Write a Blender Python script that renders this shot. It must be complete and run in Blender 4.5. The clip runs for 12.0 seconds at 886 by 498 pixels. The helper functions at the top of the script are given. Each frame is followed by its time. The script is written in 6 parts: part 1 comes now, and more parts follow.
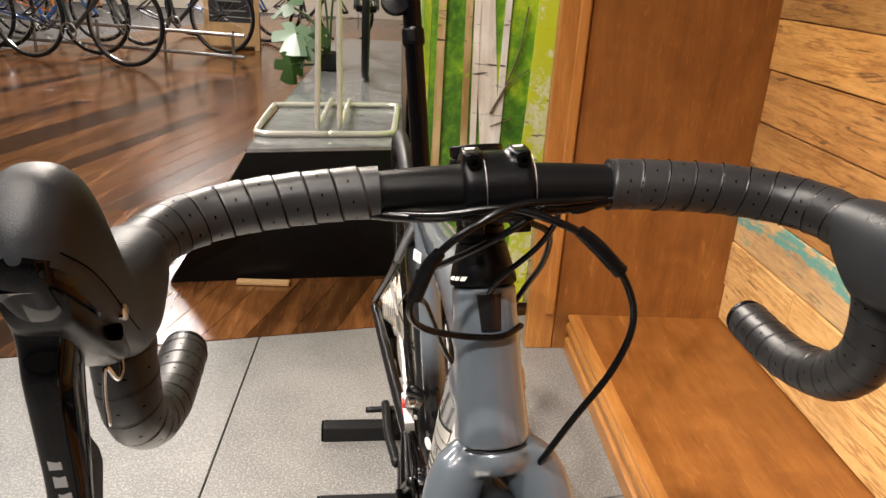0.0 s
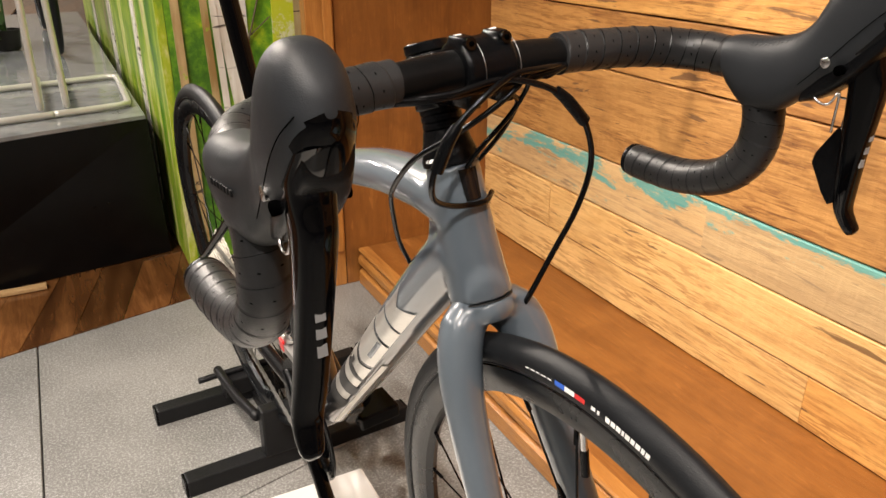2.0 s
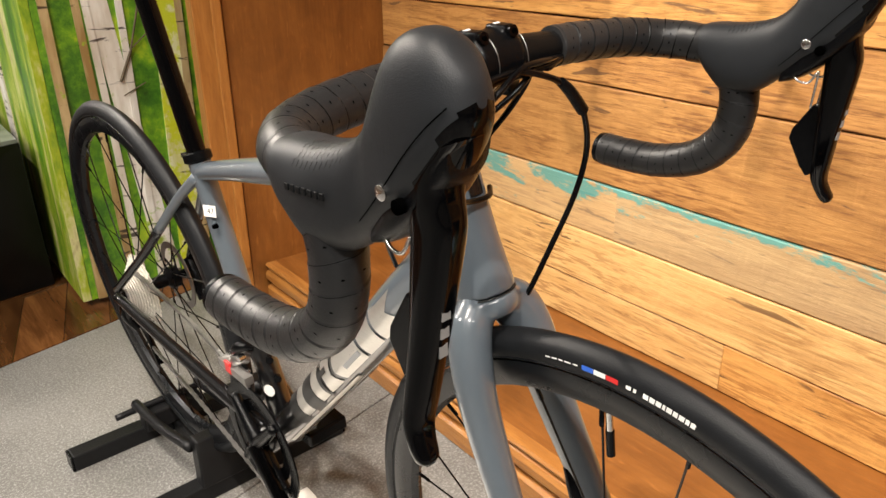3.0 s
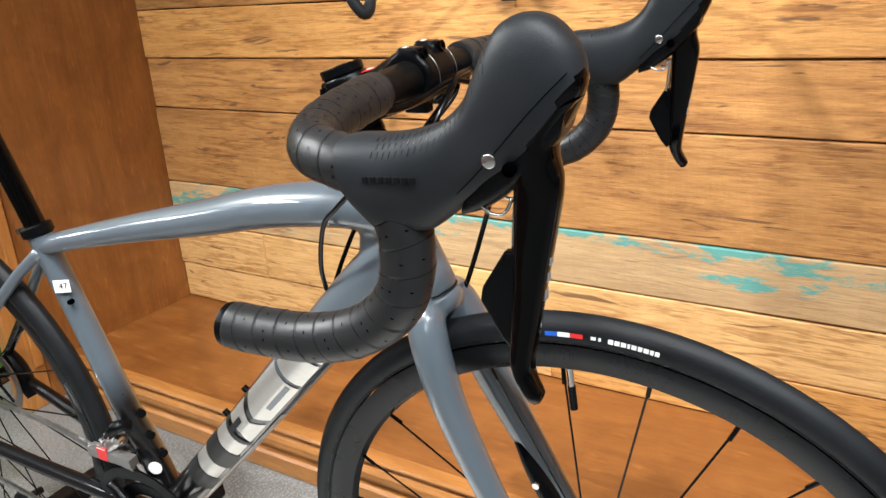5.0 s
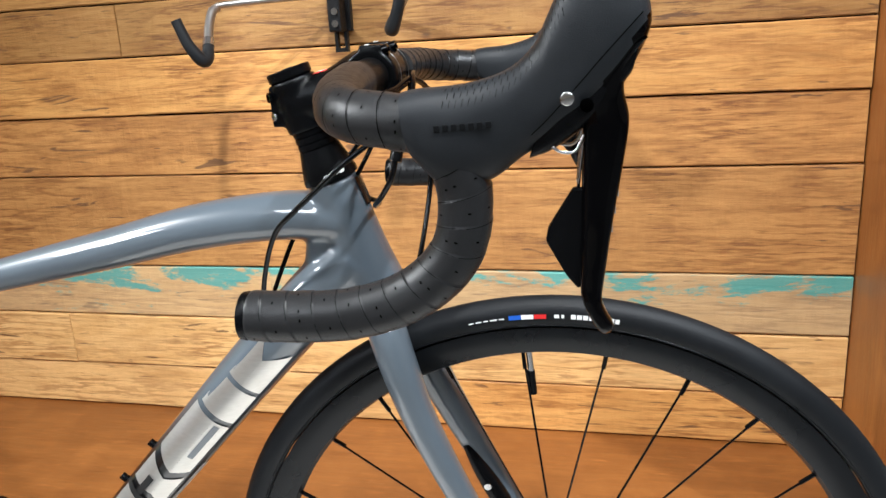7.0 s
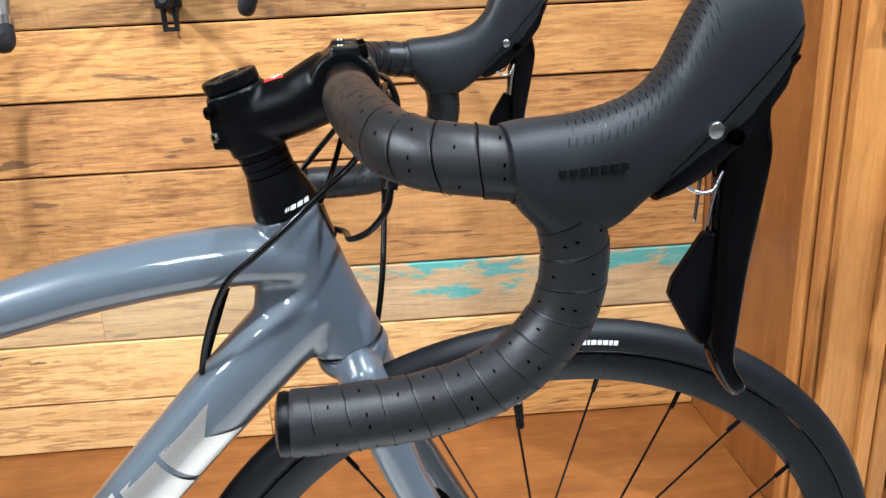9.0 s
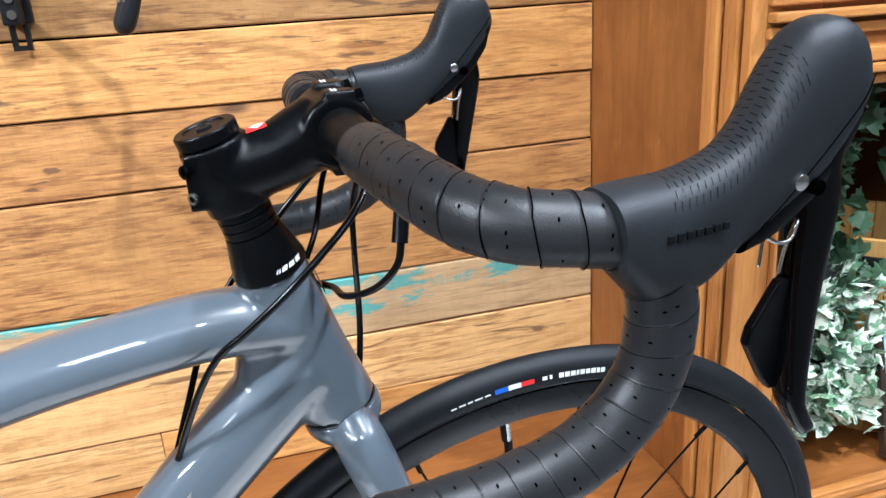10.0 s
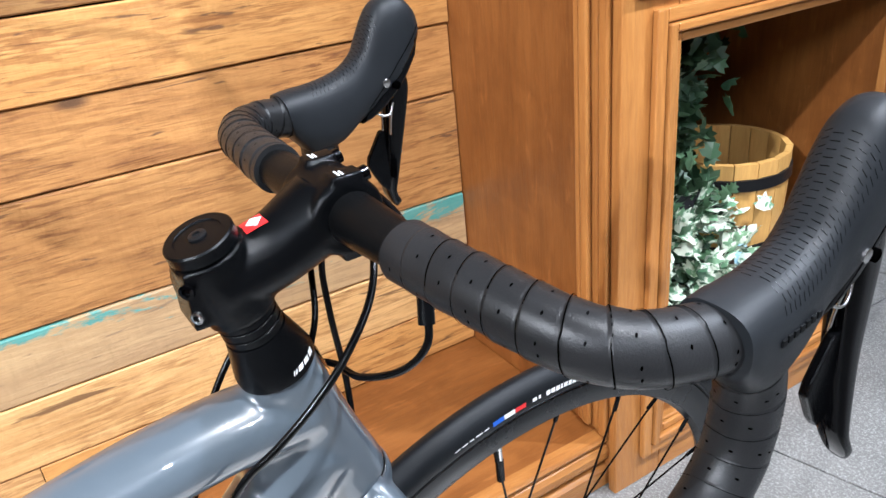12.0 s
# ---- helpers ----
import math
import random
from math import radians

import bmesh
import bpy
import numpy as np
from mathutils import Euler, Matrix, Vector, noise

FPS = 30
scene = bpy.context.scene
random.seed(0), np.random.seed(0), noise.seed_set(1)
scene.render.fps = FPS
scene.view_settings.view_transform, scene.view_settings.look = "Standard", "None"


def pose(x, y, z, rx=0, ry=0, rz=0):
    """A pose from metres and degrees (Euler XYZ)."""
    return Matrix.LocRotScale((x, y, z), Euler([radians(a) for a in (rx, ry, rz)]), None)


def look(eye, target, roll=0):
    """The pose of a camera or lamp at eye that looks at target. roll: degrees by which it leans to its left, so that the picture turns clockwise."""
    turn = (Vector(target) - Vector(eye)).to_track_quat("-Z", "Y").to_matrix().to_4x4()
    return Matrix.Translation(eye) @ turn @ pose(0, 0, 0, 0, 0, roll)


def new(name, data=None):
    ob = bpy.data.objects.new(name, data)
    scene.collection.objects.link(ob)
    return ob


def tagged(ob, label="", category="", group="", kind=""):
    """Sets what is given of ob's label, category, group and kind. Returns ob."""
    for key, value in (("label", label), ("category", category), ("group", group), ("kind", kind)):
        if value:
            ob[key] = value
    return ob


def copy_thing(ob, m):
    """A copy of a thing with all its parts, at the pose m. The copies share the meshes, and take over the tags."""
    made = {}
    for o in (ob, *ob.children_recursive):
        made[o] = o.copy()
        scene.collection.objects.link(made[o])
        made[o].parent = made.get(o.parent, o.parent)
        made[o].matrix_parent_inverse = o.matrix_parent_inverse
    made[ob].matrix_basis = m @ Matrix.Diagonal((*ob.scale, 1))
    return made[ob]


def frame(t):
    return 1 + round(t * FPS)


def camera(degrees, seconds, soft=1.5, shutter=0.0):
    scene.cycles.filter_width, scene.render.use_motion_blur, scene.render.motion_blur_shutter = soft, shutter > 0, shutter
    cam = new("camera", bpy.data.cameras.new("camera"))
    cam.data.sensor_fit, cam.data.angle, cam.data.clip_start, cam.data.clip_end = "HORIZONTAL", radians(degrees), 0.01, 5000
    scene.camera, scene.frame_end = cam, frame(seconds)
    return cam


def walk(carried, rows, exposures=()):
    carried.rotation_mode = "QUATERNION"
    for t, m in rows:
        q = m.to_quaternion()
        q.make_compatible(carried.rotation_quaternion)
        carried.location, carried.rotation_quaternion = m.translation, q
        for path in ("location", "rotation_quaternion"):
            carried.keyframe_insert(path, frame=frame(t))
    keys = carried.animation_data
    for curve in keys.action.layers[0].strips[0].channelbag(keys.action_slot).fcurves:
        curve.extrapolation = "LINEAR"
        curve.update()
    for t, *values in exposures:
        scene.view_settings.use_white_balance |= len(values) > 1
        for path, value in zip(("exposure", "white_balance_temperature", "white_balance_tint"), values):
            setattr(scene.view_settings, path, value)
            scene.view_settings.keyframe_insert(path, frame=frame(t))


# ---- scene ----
cam = camera(61.4, 12.0)
PATH = [
    (0, (-0.0640, -0.4470, 1.0950), (0.0720, 1.4128, 0.3721), 3.50),
    (0.5, (-0.1300, -0.4530, 1.1060), (0.1730, 1.3548, 0.3061), 3.00),
    (1, (-0.1790, -0.4760, 1.0940), (0.2961, 1.2833, 0.2699), 1.80),
    (1.5, (-0.2410, -0.4910, 1.0750), (0.4261, 1.2072, 0.2559), 1.10),
    (2, (-0.2870, -0.4810, 1.0600), (0.5599, 1.1437, 0.2581), 0.10),
    (2.5, (-0.3440, -0.4560, 1.0590), (0.6538, 1.0817, 0.2591), -0.00),
    (2.7, (-0.3601, -0.4410, 1.0547), (0.6932, 1.0613, 0.2585), -0.10),
    (4.3, (-0.4686, -0.3603, 1.0492), (0.9591, 0.8265, 0.3054), -2.90),
    (4.5, (-0.4890, -0.3560, 1.0450), (0.9820, 0.7830, 0.3110), -3.00),
    (5, (-0.5340, -0.3320, 1.0340), (1.0637, 0.6618, 0.3561), -3.40),
    (5.5, (-0.5690, -0.2860, 1.0220), (1.1327, 0.5618, 0.4011), -3.70),
    (6, (-0.5910, -0.2550, 1.0020), (1.1941, 0.4480, 0.4370), -3.50),
    (6.5, (-0.6140, -0.2250, 0.9790), (1.2265, 0.3509, 0.4491), -3.40),
    (6.7, (-0.6300, -0.2100, 0.9758), (1.2288, 0.3149, 0.4568), -3.20),
    (8.3, (-0.5762, -0.0784, 0.9986), (1.3349, 0.0475, 0.4226), -3.20),
    (8.5, (-0.5730, -0.0570, 1.0050), (1.3363, 0.0050, 0.4129), -2.90),
    (9, (-0.5340, -0.0200, 1.0060), (1.3654, -0.1230, 0.3882), -2.90),
    (9.5, (-0.4980, 0.0190, 1.0090), (1.3800, -0.2810, 0.3900), -2.80),
    (10, (-0.4760, 0.0770, 1.0370), (1.3471, -0.4240, 0.3850), -3.60),
    (10.5, (-0.4570, 0.1210, 1.0640), (1.2937, -0.5573, 0.3747), -4.60),
    (11, (-0.4390, 0.1470, 1.0950), (1.2355, -0.6572, 0.3538), -5.50),
    (11.5, (-0.4170, 0.1560, 1.1150), (1.1933, -0.6971, 0.2909), -6.40),
    (12, (-0.3780, 0.1570, 1.1210), (1.1860, -0.7260, 0.2410), -5.80),
]
walk(cam, [(t, look(eye, target, roll)) for t, eye, target, roll in PATH],
     [(0.0, 0.18, 6850, 13), (1.0, 0.06, 6900, 13), (2.5, 0.0, 7000, 12), (4.5, 0.08, 6000, 6), (6.5, 0.0, 5750, 6), (9.0, 0.08, 5330, 6), (10.0, 0.12, 5180, 7), (12.0, 0.12, 5380, 9)])

# ---- light ----
world = bpy.data.worlds.new("shop_world")
world.use_nodes = True
world.node_tree.nodes["Background"].inputs[0].default_value = (0.9, 0.88, 0.86, 1)
world.node_tree.nodes["Background"].inputs[1].default_value = 0.03
scene.world = world


def spot(name, eye, target, watts, size, degrees, colour):
    lamp = bpy.data.lights.new(name, "SPOT")
    lamp.energy, lamp.shadow_soft_size, lamp.spot_size, lamp.spot_blend, lamp.color = watts, size, radians(degrees), 0.6, colour
    ob = new(name, lamp)
    ob.matrix_world = look(eye, target)
    return ob


WARM = (1.0, 0.92, 0.83)
COOL = (1.0, 0.97, 0.94)


def panel_light(eye, sx, sy, watts, colour):
    lamp = bpy.data.lights.new("unseen_panel_light", "AREA")
    lamp.shape, lamp.size, lamp.size_y, lamp.energy, lamp.color = "RECTANGLE", sx, sy, watts, colour
    ob = new("unseen_panel_light", lamp)
    ob.matrix_world = pose(*eye)
    return ob


# track spots over the display, unseen panels in a ceiling row over the shop
# these two stand where the wall hook's shadows put them
spot("unseen_spot_lamp", (-0.85, -0.38, 3.2), (0.58, 0.15, 0.0), 335, 0.030, 58, WARM)
spot("unseen_spot_lamp", (-1.1, 3.27, 3.2), (0.78, -0.66, 0.45), 680, 0.035, 31, WARM)
# unseen fill spots, added to brighten niche side, mural, floor and platform
spot("unseen_spot_lamp", (-2.0, -0.9, 3.2), (0.40, 1.60, 0.80), 260, 0.03, 44, WARM)
spot("unseen_spot_lamp", (-1.6, 0.5, 3.2), (0.15, 1.84, 0.6), 130, 0.03, 56, COOL)
spot("unseen_spot_lamp", (-0.8, -1.9, 3.2), (0.2, -1.15, 0.2), 430, 0.045, 76, COOL)
spot("unseen_spot_lamp", (-1.2, 3.2, 3.2), (-0.4, 2.6, 0.3), 150, 0.05, 120, COOL)
spot("unseen_spot_lamp", (-2.2, 0.2, 3.2), (-0.8, 0.5, 0.3), 55, 0.05, 110, COOL)
# unseen panels, assumed for the shop's overall light and the floor's reflections
for y in (-2.0, 1.2, 4.4, 7.6, 10.8):
    panel_light((-3.0, y, 3.38), 1.2, 0.8, 60 if y < 4 else 130 if y < 8 else 240, COOL)
# narrow unseen strips, added to draw bright stripes on the glossy frame
for x, y, sx, sy in ((-1.3, -2.7, 1.2, 0.07), (0.4, -3.3, 1.2, 0.07), (-2.1, -1.2, 0.07, 1.2)):
    panel_light((x, y, 3.38), sx, sy, 13, COOL)

# ---- materials ----


def material(name, base=(0.5, 0.5, 0.5), rough=0.5, metal=0.0, coat=0.0, spec=0.5):
    m = bpy.data.materials.new(name)
    m.use_nodes = True
    p = m.node_tree.nodes["Principled BSDF"]
    p.inputs["Base Color"].default_value = (*base, 1)
    p.inputs["Roughness"].default_value = rough
    p.inputs["Metallic"].default_value = metal
    p.inputs["Coat Weight"].default_value = coat
    p.inputs["Coat Roughness"].default_value = 0.04
    p.inputs["Specular IOR Level"].default_value = spec
    return m


class Nodes:
    """Short-hand for wiring a material's nodes."""

    def __init__(self, m):
        self.t = m.node_tree
        self.p = self.t.nodes["Principled BSDF"]

    def add(self, kind, **values):
        n = self.t.nodes.new(kind)
        for key, value in values.items():
            n.inputs[key.replace("_", " ")].default_value = value
        return n

    def link(self, a, b):
        self.t.links.new(a, b)

    def coords(self, scale=(1, 1, 1), turn=(0, 0, 0), shift=None):
        c = self.t.nodes.new("ShaderNodeTexCoord")
        m = self.t.nodes.new("ShaderNodeMapping")
        m.inputs["Scale"].default_value = scale
        m.inputs["Rotation"].default_value = [radians(a) for a in turn]
        self.link(c.outputs["Object"], m.inputs["Vector"])
        if shift:
            self.link(shift, m.inputs["Location"])
        return m.outputs["Vector"]

    def noise(self, vector, scale, detail=4, rough=0.55, distortion=0.0):
        n = self.add("ShaderNodeTexNoise", Scale=scale, Detail=detail, Roughness=rough, Distortion=distortion)
        self.link(vector, n.inputs["Vector"])
        return n.outputs["Fac"]

    def ramp(self, fac, stops):
        r = self.t.nodes.new("ShaderNodeValToRGB")
        e = r.color_ramp.elements
        while len(e) < len(stops):
            e.new(0.5)
        for k, (at, c) in enumerate(stops):
            e[k].position = at
            e[k].color = (*c, 1) if len(c) == 3 else c
        self.link(fac, r.inputs["Fac"])
        return r.outputs["Color"]

    def mix(self, fac, a, b, kind="MIX"):
        m = self.t.nodes.new("ShaderNodeMix")
        m.data_type, m.blend_type = "RGBA", kind
        for socket, value in ((m.inputs[0], fac), (m.inputs[6], a), (m.inputs[7], b)):
            if isinstance(value, (int, float)):
                socket.default_value = value
            elif isinstance(value, tuple):
                socket.default_value = (*value, 1)
            else:
                self.link(value, socket)
        return m.outputs[2]

    def random(self):
        return self.t.nodes.new("ShaderNodeObjectInfo").outputs["Random"]

    def math(self, kind, a, b):
        m = self.t.nodes.new("ShaderNodeMath")
        m.operation = kind
        for socket, value in zip(m.inputs, (a, b)):
            if isinstance(value, (int, float)):
                socket.default_value = value
            else:
                self.link(value, socket)
        return m.outputs[0]

    def bump(self, height, strength, distance=0.001):
        b = self.add("ShaderNodeBump", Strength=strength, Distance=distance)
        self.link(height, b.inputs["Height"])
        self.link(b.outputs["Normal"], self.p.inputs["Normal"])

    def colour(self, c):
        self.link(c, self.p.inputs["Base Color"])

    def rough(self, fac, low, high):
        m = self.add("ShaderNodeMapRange", To_Min=low, To_Max=high)
        self.link(fac, m.inputs["Value"])
        self.link(m.outputs[0], self.p.inputs["Roughness"])


def shifted(n, amount=40.0):
    """A vector that differs from object to object."""
    c = n.t.nodes.new("ShaderNodeCombineXYZ")
    r = n.random()
    for k, f in enumerate((0.37, 1.0, 0.71)):
        n.link(n.math("MULTIPLY", r, amount * f), c.inputs[k])
    return c.outputs[0]


def wood(name, along, stops, rough=(0.35, 0.55), grain=1.0, vary=0.35, knots=0.0, coat=0.0, saw=0.0, streak=0.0, fleck=0.0, relief=0.55):
    """Timber whose grain runs along the axis 'along'; each piece has its own grain and tone."""
    m = material(name, rough=0.5, coat=coat)
    n = Nodes(m)
    stretch = [1.0, 1.0, 1.0]
    stretch["xyz".index(along)] = 0.12
    v = n.coords(stretch, shift=shifted(n))
    wide = n.noise(v, 9.0 * grain, 6, 0.65, 2.2)
    fine = n.noise(v, 75.0 * grain, 4, 0.7, 1.0)
    body = n.mix(0.42, n.ramp(wide, stops), n.ramp(fine, stops))
    tone = n.ramp(n.random(), [(0.0, (1 - vary,) * 3), (0.5, (1.0, 0.97, 0.93)), (1.0, (1 + vary * 0.25, 1 + vary * 0.2, 1 + vary * 0.1))])
    body = n.mix(1.0, body, tone, "MULTIPLY")
    height = fine
    if streak > 0.4:
        figure = n.add("ShaderNodeTexWave", Scale=8.0, Distortion=26.0, Detail=5.0, Detail_Scale=1.3, Detail_Roughness=0.72)
        figure.bands_direction = "Z"
        lengthwise = [1.0, 1.0, 1.0]
        lengthwise["xyz".index(along)] = 0.10
        n.link(n.coords(lengthwise, shift=shifted(n, 19.0)), figure.inputs["Vector"])
        rings = n.ramp(figure.outputs["Fac"], [(0.05, (0.60, 0.50, 0.42)), (0.32, (0.95, 0.93, 0.90)), (0.75, (1.08, 1.08, 1.08))])
        here = n.ramp(n.noise(n.coords(shift=shifted(n, 29.0)), 4.0, 4, 0.6, 0.5), [(0.42, (0.12,) * 3), (0.62, (0.85,) * 3)])
        body = n.mix(here, body, n.mix(1.0, body, rings, "MULTIPLY"))
        body = n.mix(1.0, body, (1.05, 1.05, 1.05), "MULTIPLY")
        height = n.math("ADD", fine, n.math("MULTIPLY", figure.outputs["Fac"], 0.3))
    if streak:
        thin = [1.0, 1.0, 1.0]
        thin["xyz".index(along)] = 0.055
        lines = n.noise(n.coords(thin, shift=shifted(n, 23.0)), 105.0 * grain, 5, 0.75, 1.6)
        where = n.ramp(n.noise(n.coords(shift=shifted(n, 11.0)), 5.0, 4, 0.6, 0.5), [(0.40, (0.15,) * 3), (0.60, (1, 1, 1))])
        body = n.mix(n.mix(1.0, n.ramp(lines, [(0.50, (0, 0, 0)), (0.64, (streak,) * 3)]), where, "MULTIPLY"), body, n.mix(1.0, body, (0.30, 0.20, 0.13), "MULTIPLY"))
        stain = n.noise(n.coords([0.5 if k == along else 1.6 for k in "xyz"], shift=shifted(n, 31.0)), 3.2, 6, 0.7, 0.9)
        body = n.mix(n.ramp(stain, [(0.52, (0, 0, 0)), (0.72, (streak * 0.8,) * 3)]), body, n.mix(1.0, body, (0.42, 0.30, 0.22), "MULTIPLY"))
        height = n.math("ADD", height, n.math("MULTIPLY", lines, 0.8))
    if knots:
        k = [2.2, 2.2, 2.2]
        k["xyz".index(along)] = 1.1
        vk = n.coords(k, shift=shifted(n, 17.0))
        vo = n.add("ShaderNodeTexVoronoi", Scale=2.1)
        n.link(vk, vo.inputs["Vector"])
        body = n.mix(n.ramp(vo.outputs["Distance"], [(0.0, (knots,) * 3), (0.045, (knots * 0.8,) * 3), (0.085, (0.0,) * 3)]), body, (0.05, 0.022, 0.01))
        cracks = n.noise(v, 26.0, 3, 0.55, 2.0)
        body = n.mix(n.ramp(cracks, [(0.64, (0, 0, 0)), (0.68, (0.8, 0.8, 0.8))]), body, (0.10, 0.045, 0.018))
    if fleck:
        short = [1.0, 1.0, 1.0]
        short["xyz".index(along)] = 0.22
        bits = n.noise(n.coords(short, shift=shifted(n, 7.0)), 62.0, 3, 0.6, 0.4)
        body = n.mix(n.ramp(bits, [(0.60, (0, 0, 0)), (0.70, (fleck,) * 3)]), body, n.mix(1.0, body, (1.9, 2.1, 2.6), "MULTIPLY"))
        cloud = n.noise(n.coords(shift=shifted(n, 13.0)), 7.0, 5, 0.65, 0.6)
        body = n.mix(n.ramp(cloud, [(0.40, (0.45,) * 3), (0.58, (0, 0, 0))]), body, n.mix(1.0, body, (0.62, 0.55, 0.48), "MULTIPLY"))
    if saw:
        across = [1.0, 1.0, 1.0]
        across["xyz".index(along)] = 1.0
        w = n.add("ShaderNodeTexWave", Scale=28.0, Distortion=7.0, Detail=3.0)
        n.link(n.coords((0.3, 1.0, 0.35), (0, 0, 0)), w.inputs["Vector"])
        height = n.math("ADD", height, n.math("MULTIPLY", w.outputs["Fac"], saw))
    n.colour(body)
    n.rough(wide, *rough)
    n.bump(height, relief, 0.0015)
    return m


PLANK = wood("reclaimed_pine", "y", [(0.25, (0.19, 0.078, 0.020)), (0.40, (0.43, 0.203, 0.052)), (0.58, (0.58, 0.314, 0.094)), (0.78, (0.34, 0.165, 0.044))], (0.5, 0.75), 1.0, 0.40, 0.95, saw=0.7, streak=0.80)
PLANK_PALE = wood("pale_reclaimed_pine", "y", [(0.25, (0.27, 0.140, 0.048)), (0.40, (0.52, 0.300, 0.105)), (0.58, (0.66, 0.420, 0.175)), (0.78, (0.42, 0.240, 0.085))], (0.5, 0.75), 0.8, 0.3, 0.95, saw=0.5, streak=0.62)
PLANK_DULL = wood("weathered_pine", "y", [(0.25, (0.15, 0.062, 0.018)), (0.42, (0.36, 0.168, 0.046)), (0.58, (0.49, 0.250, 0.074)), (0.78, (0.24, 0.110, 0.031))], (0.55, 0.8), 1.1, 0.3, 0.95, saw=0.9, streak=0.8)
PANEL_Z = wood("stained_plywood_upright", "z", [(0.3, (0.165, 0.056, 0.012)), (0.55, (0.255, 0.096, 0.021)), (0.75, (0.315, 0.128, 0.032))], (0.3, 0.42), 0.7, 0.05, streak=0.18, fleck=0.38)
PANEL_Y = wood("stained_plywood_flat", "y", [(0.3, (0.165, 0.056, 0.012)), (0.55, (0.255, 0.096, 0.021)), (0.75, (0.315, 0.128, 0.032))], (0.28, 0.42), 0.7, 0.05, streak=0.18, fleck=0.38)
TRIM_Y = wood("oak_trim_long", "y", [(0.3, (0.28, 0.105, 0.024)), (0.55, (0.44, 0.19, 0.046)), (0.8, (0.53, 0.26, 0.075))], (0.25, 0.4), 1.4, 0.12, streak=0.3)
TRIM_Z = wood("oak_trim_upright", "z", [(0.3, (0.28, 0.105, 0.024)), (0.55, (0.44, 0.19, 0.046)), (0.8, (0.53, 0.26, 0.075))], (0.25, 0.4), 1.4, 0.12, streak=0.3)
OAK = wood("barrel_oak", "z", [(0.3, (0.42, 0.22, 0.06)), (0.55, (0.60, 0.35, 0.10)), (0.8, (0.68, 0.42, 0.14))], (0.35, 0.5), 1.2, 0.2)
BOARD = wood("pale_wood", "z", [(0.3, (0.45, 0.28, 0.13)), (0.6, (0.60, 0.40, 0.20)), (0.8, (0.66, 0.46, 0.25))], (0.4, 0.55), 1.0, 0.1)
FLOOR_WOOD = wood("dark_floor_board", "y", [(0.25, (0.030, 0.011, 0.005)), (0.5, (0.110, 0.044, 0.015)), (0.75, (0.27, 0.120, 0.042))], (0.09, 0.24), 0.6, 0.8, relief=0.06)


def painted_plank():
    """Pine with the remains of turquoise paint."""
    m = PLANK_PALE.copy()
    m.name = "reclaimed_pine_with_paint"
    n = Nodes(m)
    old = n.p.inputs["Base Color"].links[0].from_socket
    patch = n.noise(n.coords((1, 0.30, 1.5)), 6.0, 5, 0.7, 0.9)
    chips = n.noise(n.coords((1, 0.35, 1)), 42.0, 5, 0.75)
    high = n.t.nodes.new("ShaderNodeSeparateXYZ")
    n.link(n.coords(), high.inputs[0])
    rise = n.add("ShaderNodeMapRange", From_Min=0.38, From_Max=0.49, To_Min=-0.10, To_Max=0.07)
    n.link(high.outputs[2], rise.inputs["Value"])
    dense = n.ramp(high.outputs[1], [(0.0, (0.3, 0.3, 0.3)), (0.30, (0.5, 0.5, 0.5)), (0.42, (1, 1, 1)), (0.60, (1, 1, 1)), (0.63, (0.0, 0.0, 0.0)), (0.75, (0.4, 0.4, 0.4))])
    rise_y = n.math("MULTIPLY", n.math("SUBTRACT", dense, 0.35), 0.10)
    f = n.math("ADD", n.math("ADD", n.math("ADD", n.math("MULTIPLY", patch, 0.8), rise_y), n.math("MULTIPLY", chips, 0.42)), rise.outputs[0])
    n.colour(n.mix(n.ramp(f, [(0.650, (0, 0, 0)), (0.705, (0.85, 0.85, 0.85))]), n.mix(0.30, old, (0.55, 0.42, 0.26)), (0.05, 0.30, 0.28)))
    return m


PLANK_TEAL = painted_plank()


def stone_tile():
    m = material("grey_stone_tile", rough=0.45)
    n = Nodes(m)
    v = n.coords(shift=shifted(n))
    cloud = n.noise(v, 3.0, 5, 0.6)
    speck = n.noise(v, 190.0, 3, 0.85)
    c = n.mix(0.34, n.ramp(cloud, [(0.3, (0.12, 0.117, 0.108)), (0.7, (0.24, 0.232, 0.217))]), n.ramp(speck, [(0.40, (0.055, 0.054, 0.05)), (0.52, (0.18, 0.175, 0.165)), (0.62, (0.62, 0.61, 0.59))]))
    n.colour(c)
    n.rough(cloud, 0.28, 0.5)
    n.bump(speck, 0.15, 0.0008)
    return m


TILE = stone_tile()


def grained(name, base, rough, scale=600.0, strength=0.25, coat=0.0, metal=0.0, stretch=(1, 1, 1), vary=0.35, spec=0.5):
    m = material(name, base, rough, metal, coat, spec)
    n = Nodes(m)
    v = n.coords(stretch)
    fine = n.noise(v, scale, 3, 0.6)
    wide = n.noise(v, 14.0, 4, 0.6)
    low, high = tuple(c * (1 - vary) for c in base), tuple(min(1.0, c * (1 + vary)) for c in base)
    n.colour(n.ramp(n.math("ADD", n.math("MULTIPLY", wide, 0.7), n.math("MULTIPLY", fine, 0.3)), [(0.3, low), (0.7, high)]))
    n.rough(wide, max(0.02, rough * 0.8), min(1.0, rough * 1.2))
    n.bump(fine, strength, 0.0006)
    return m


PAINT = grained("slate_grey_gloss_paint", (0.080, 0.098, 0.116), 0.30, 900, 0.02, coat=1.0, vary=0.06, spec=0.4)
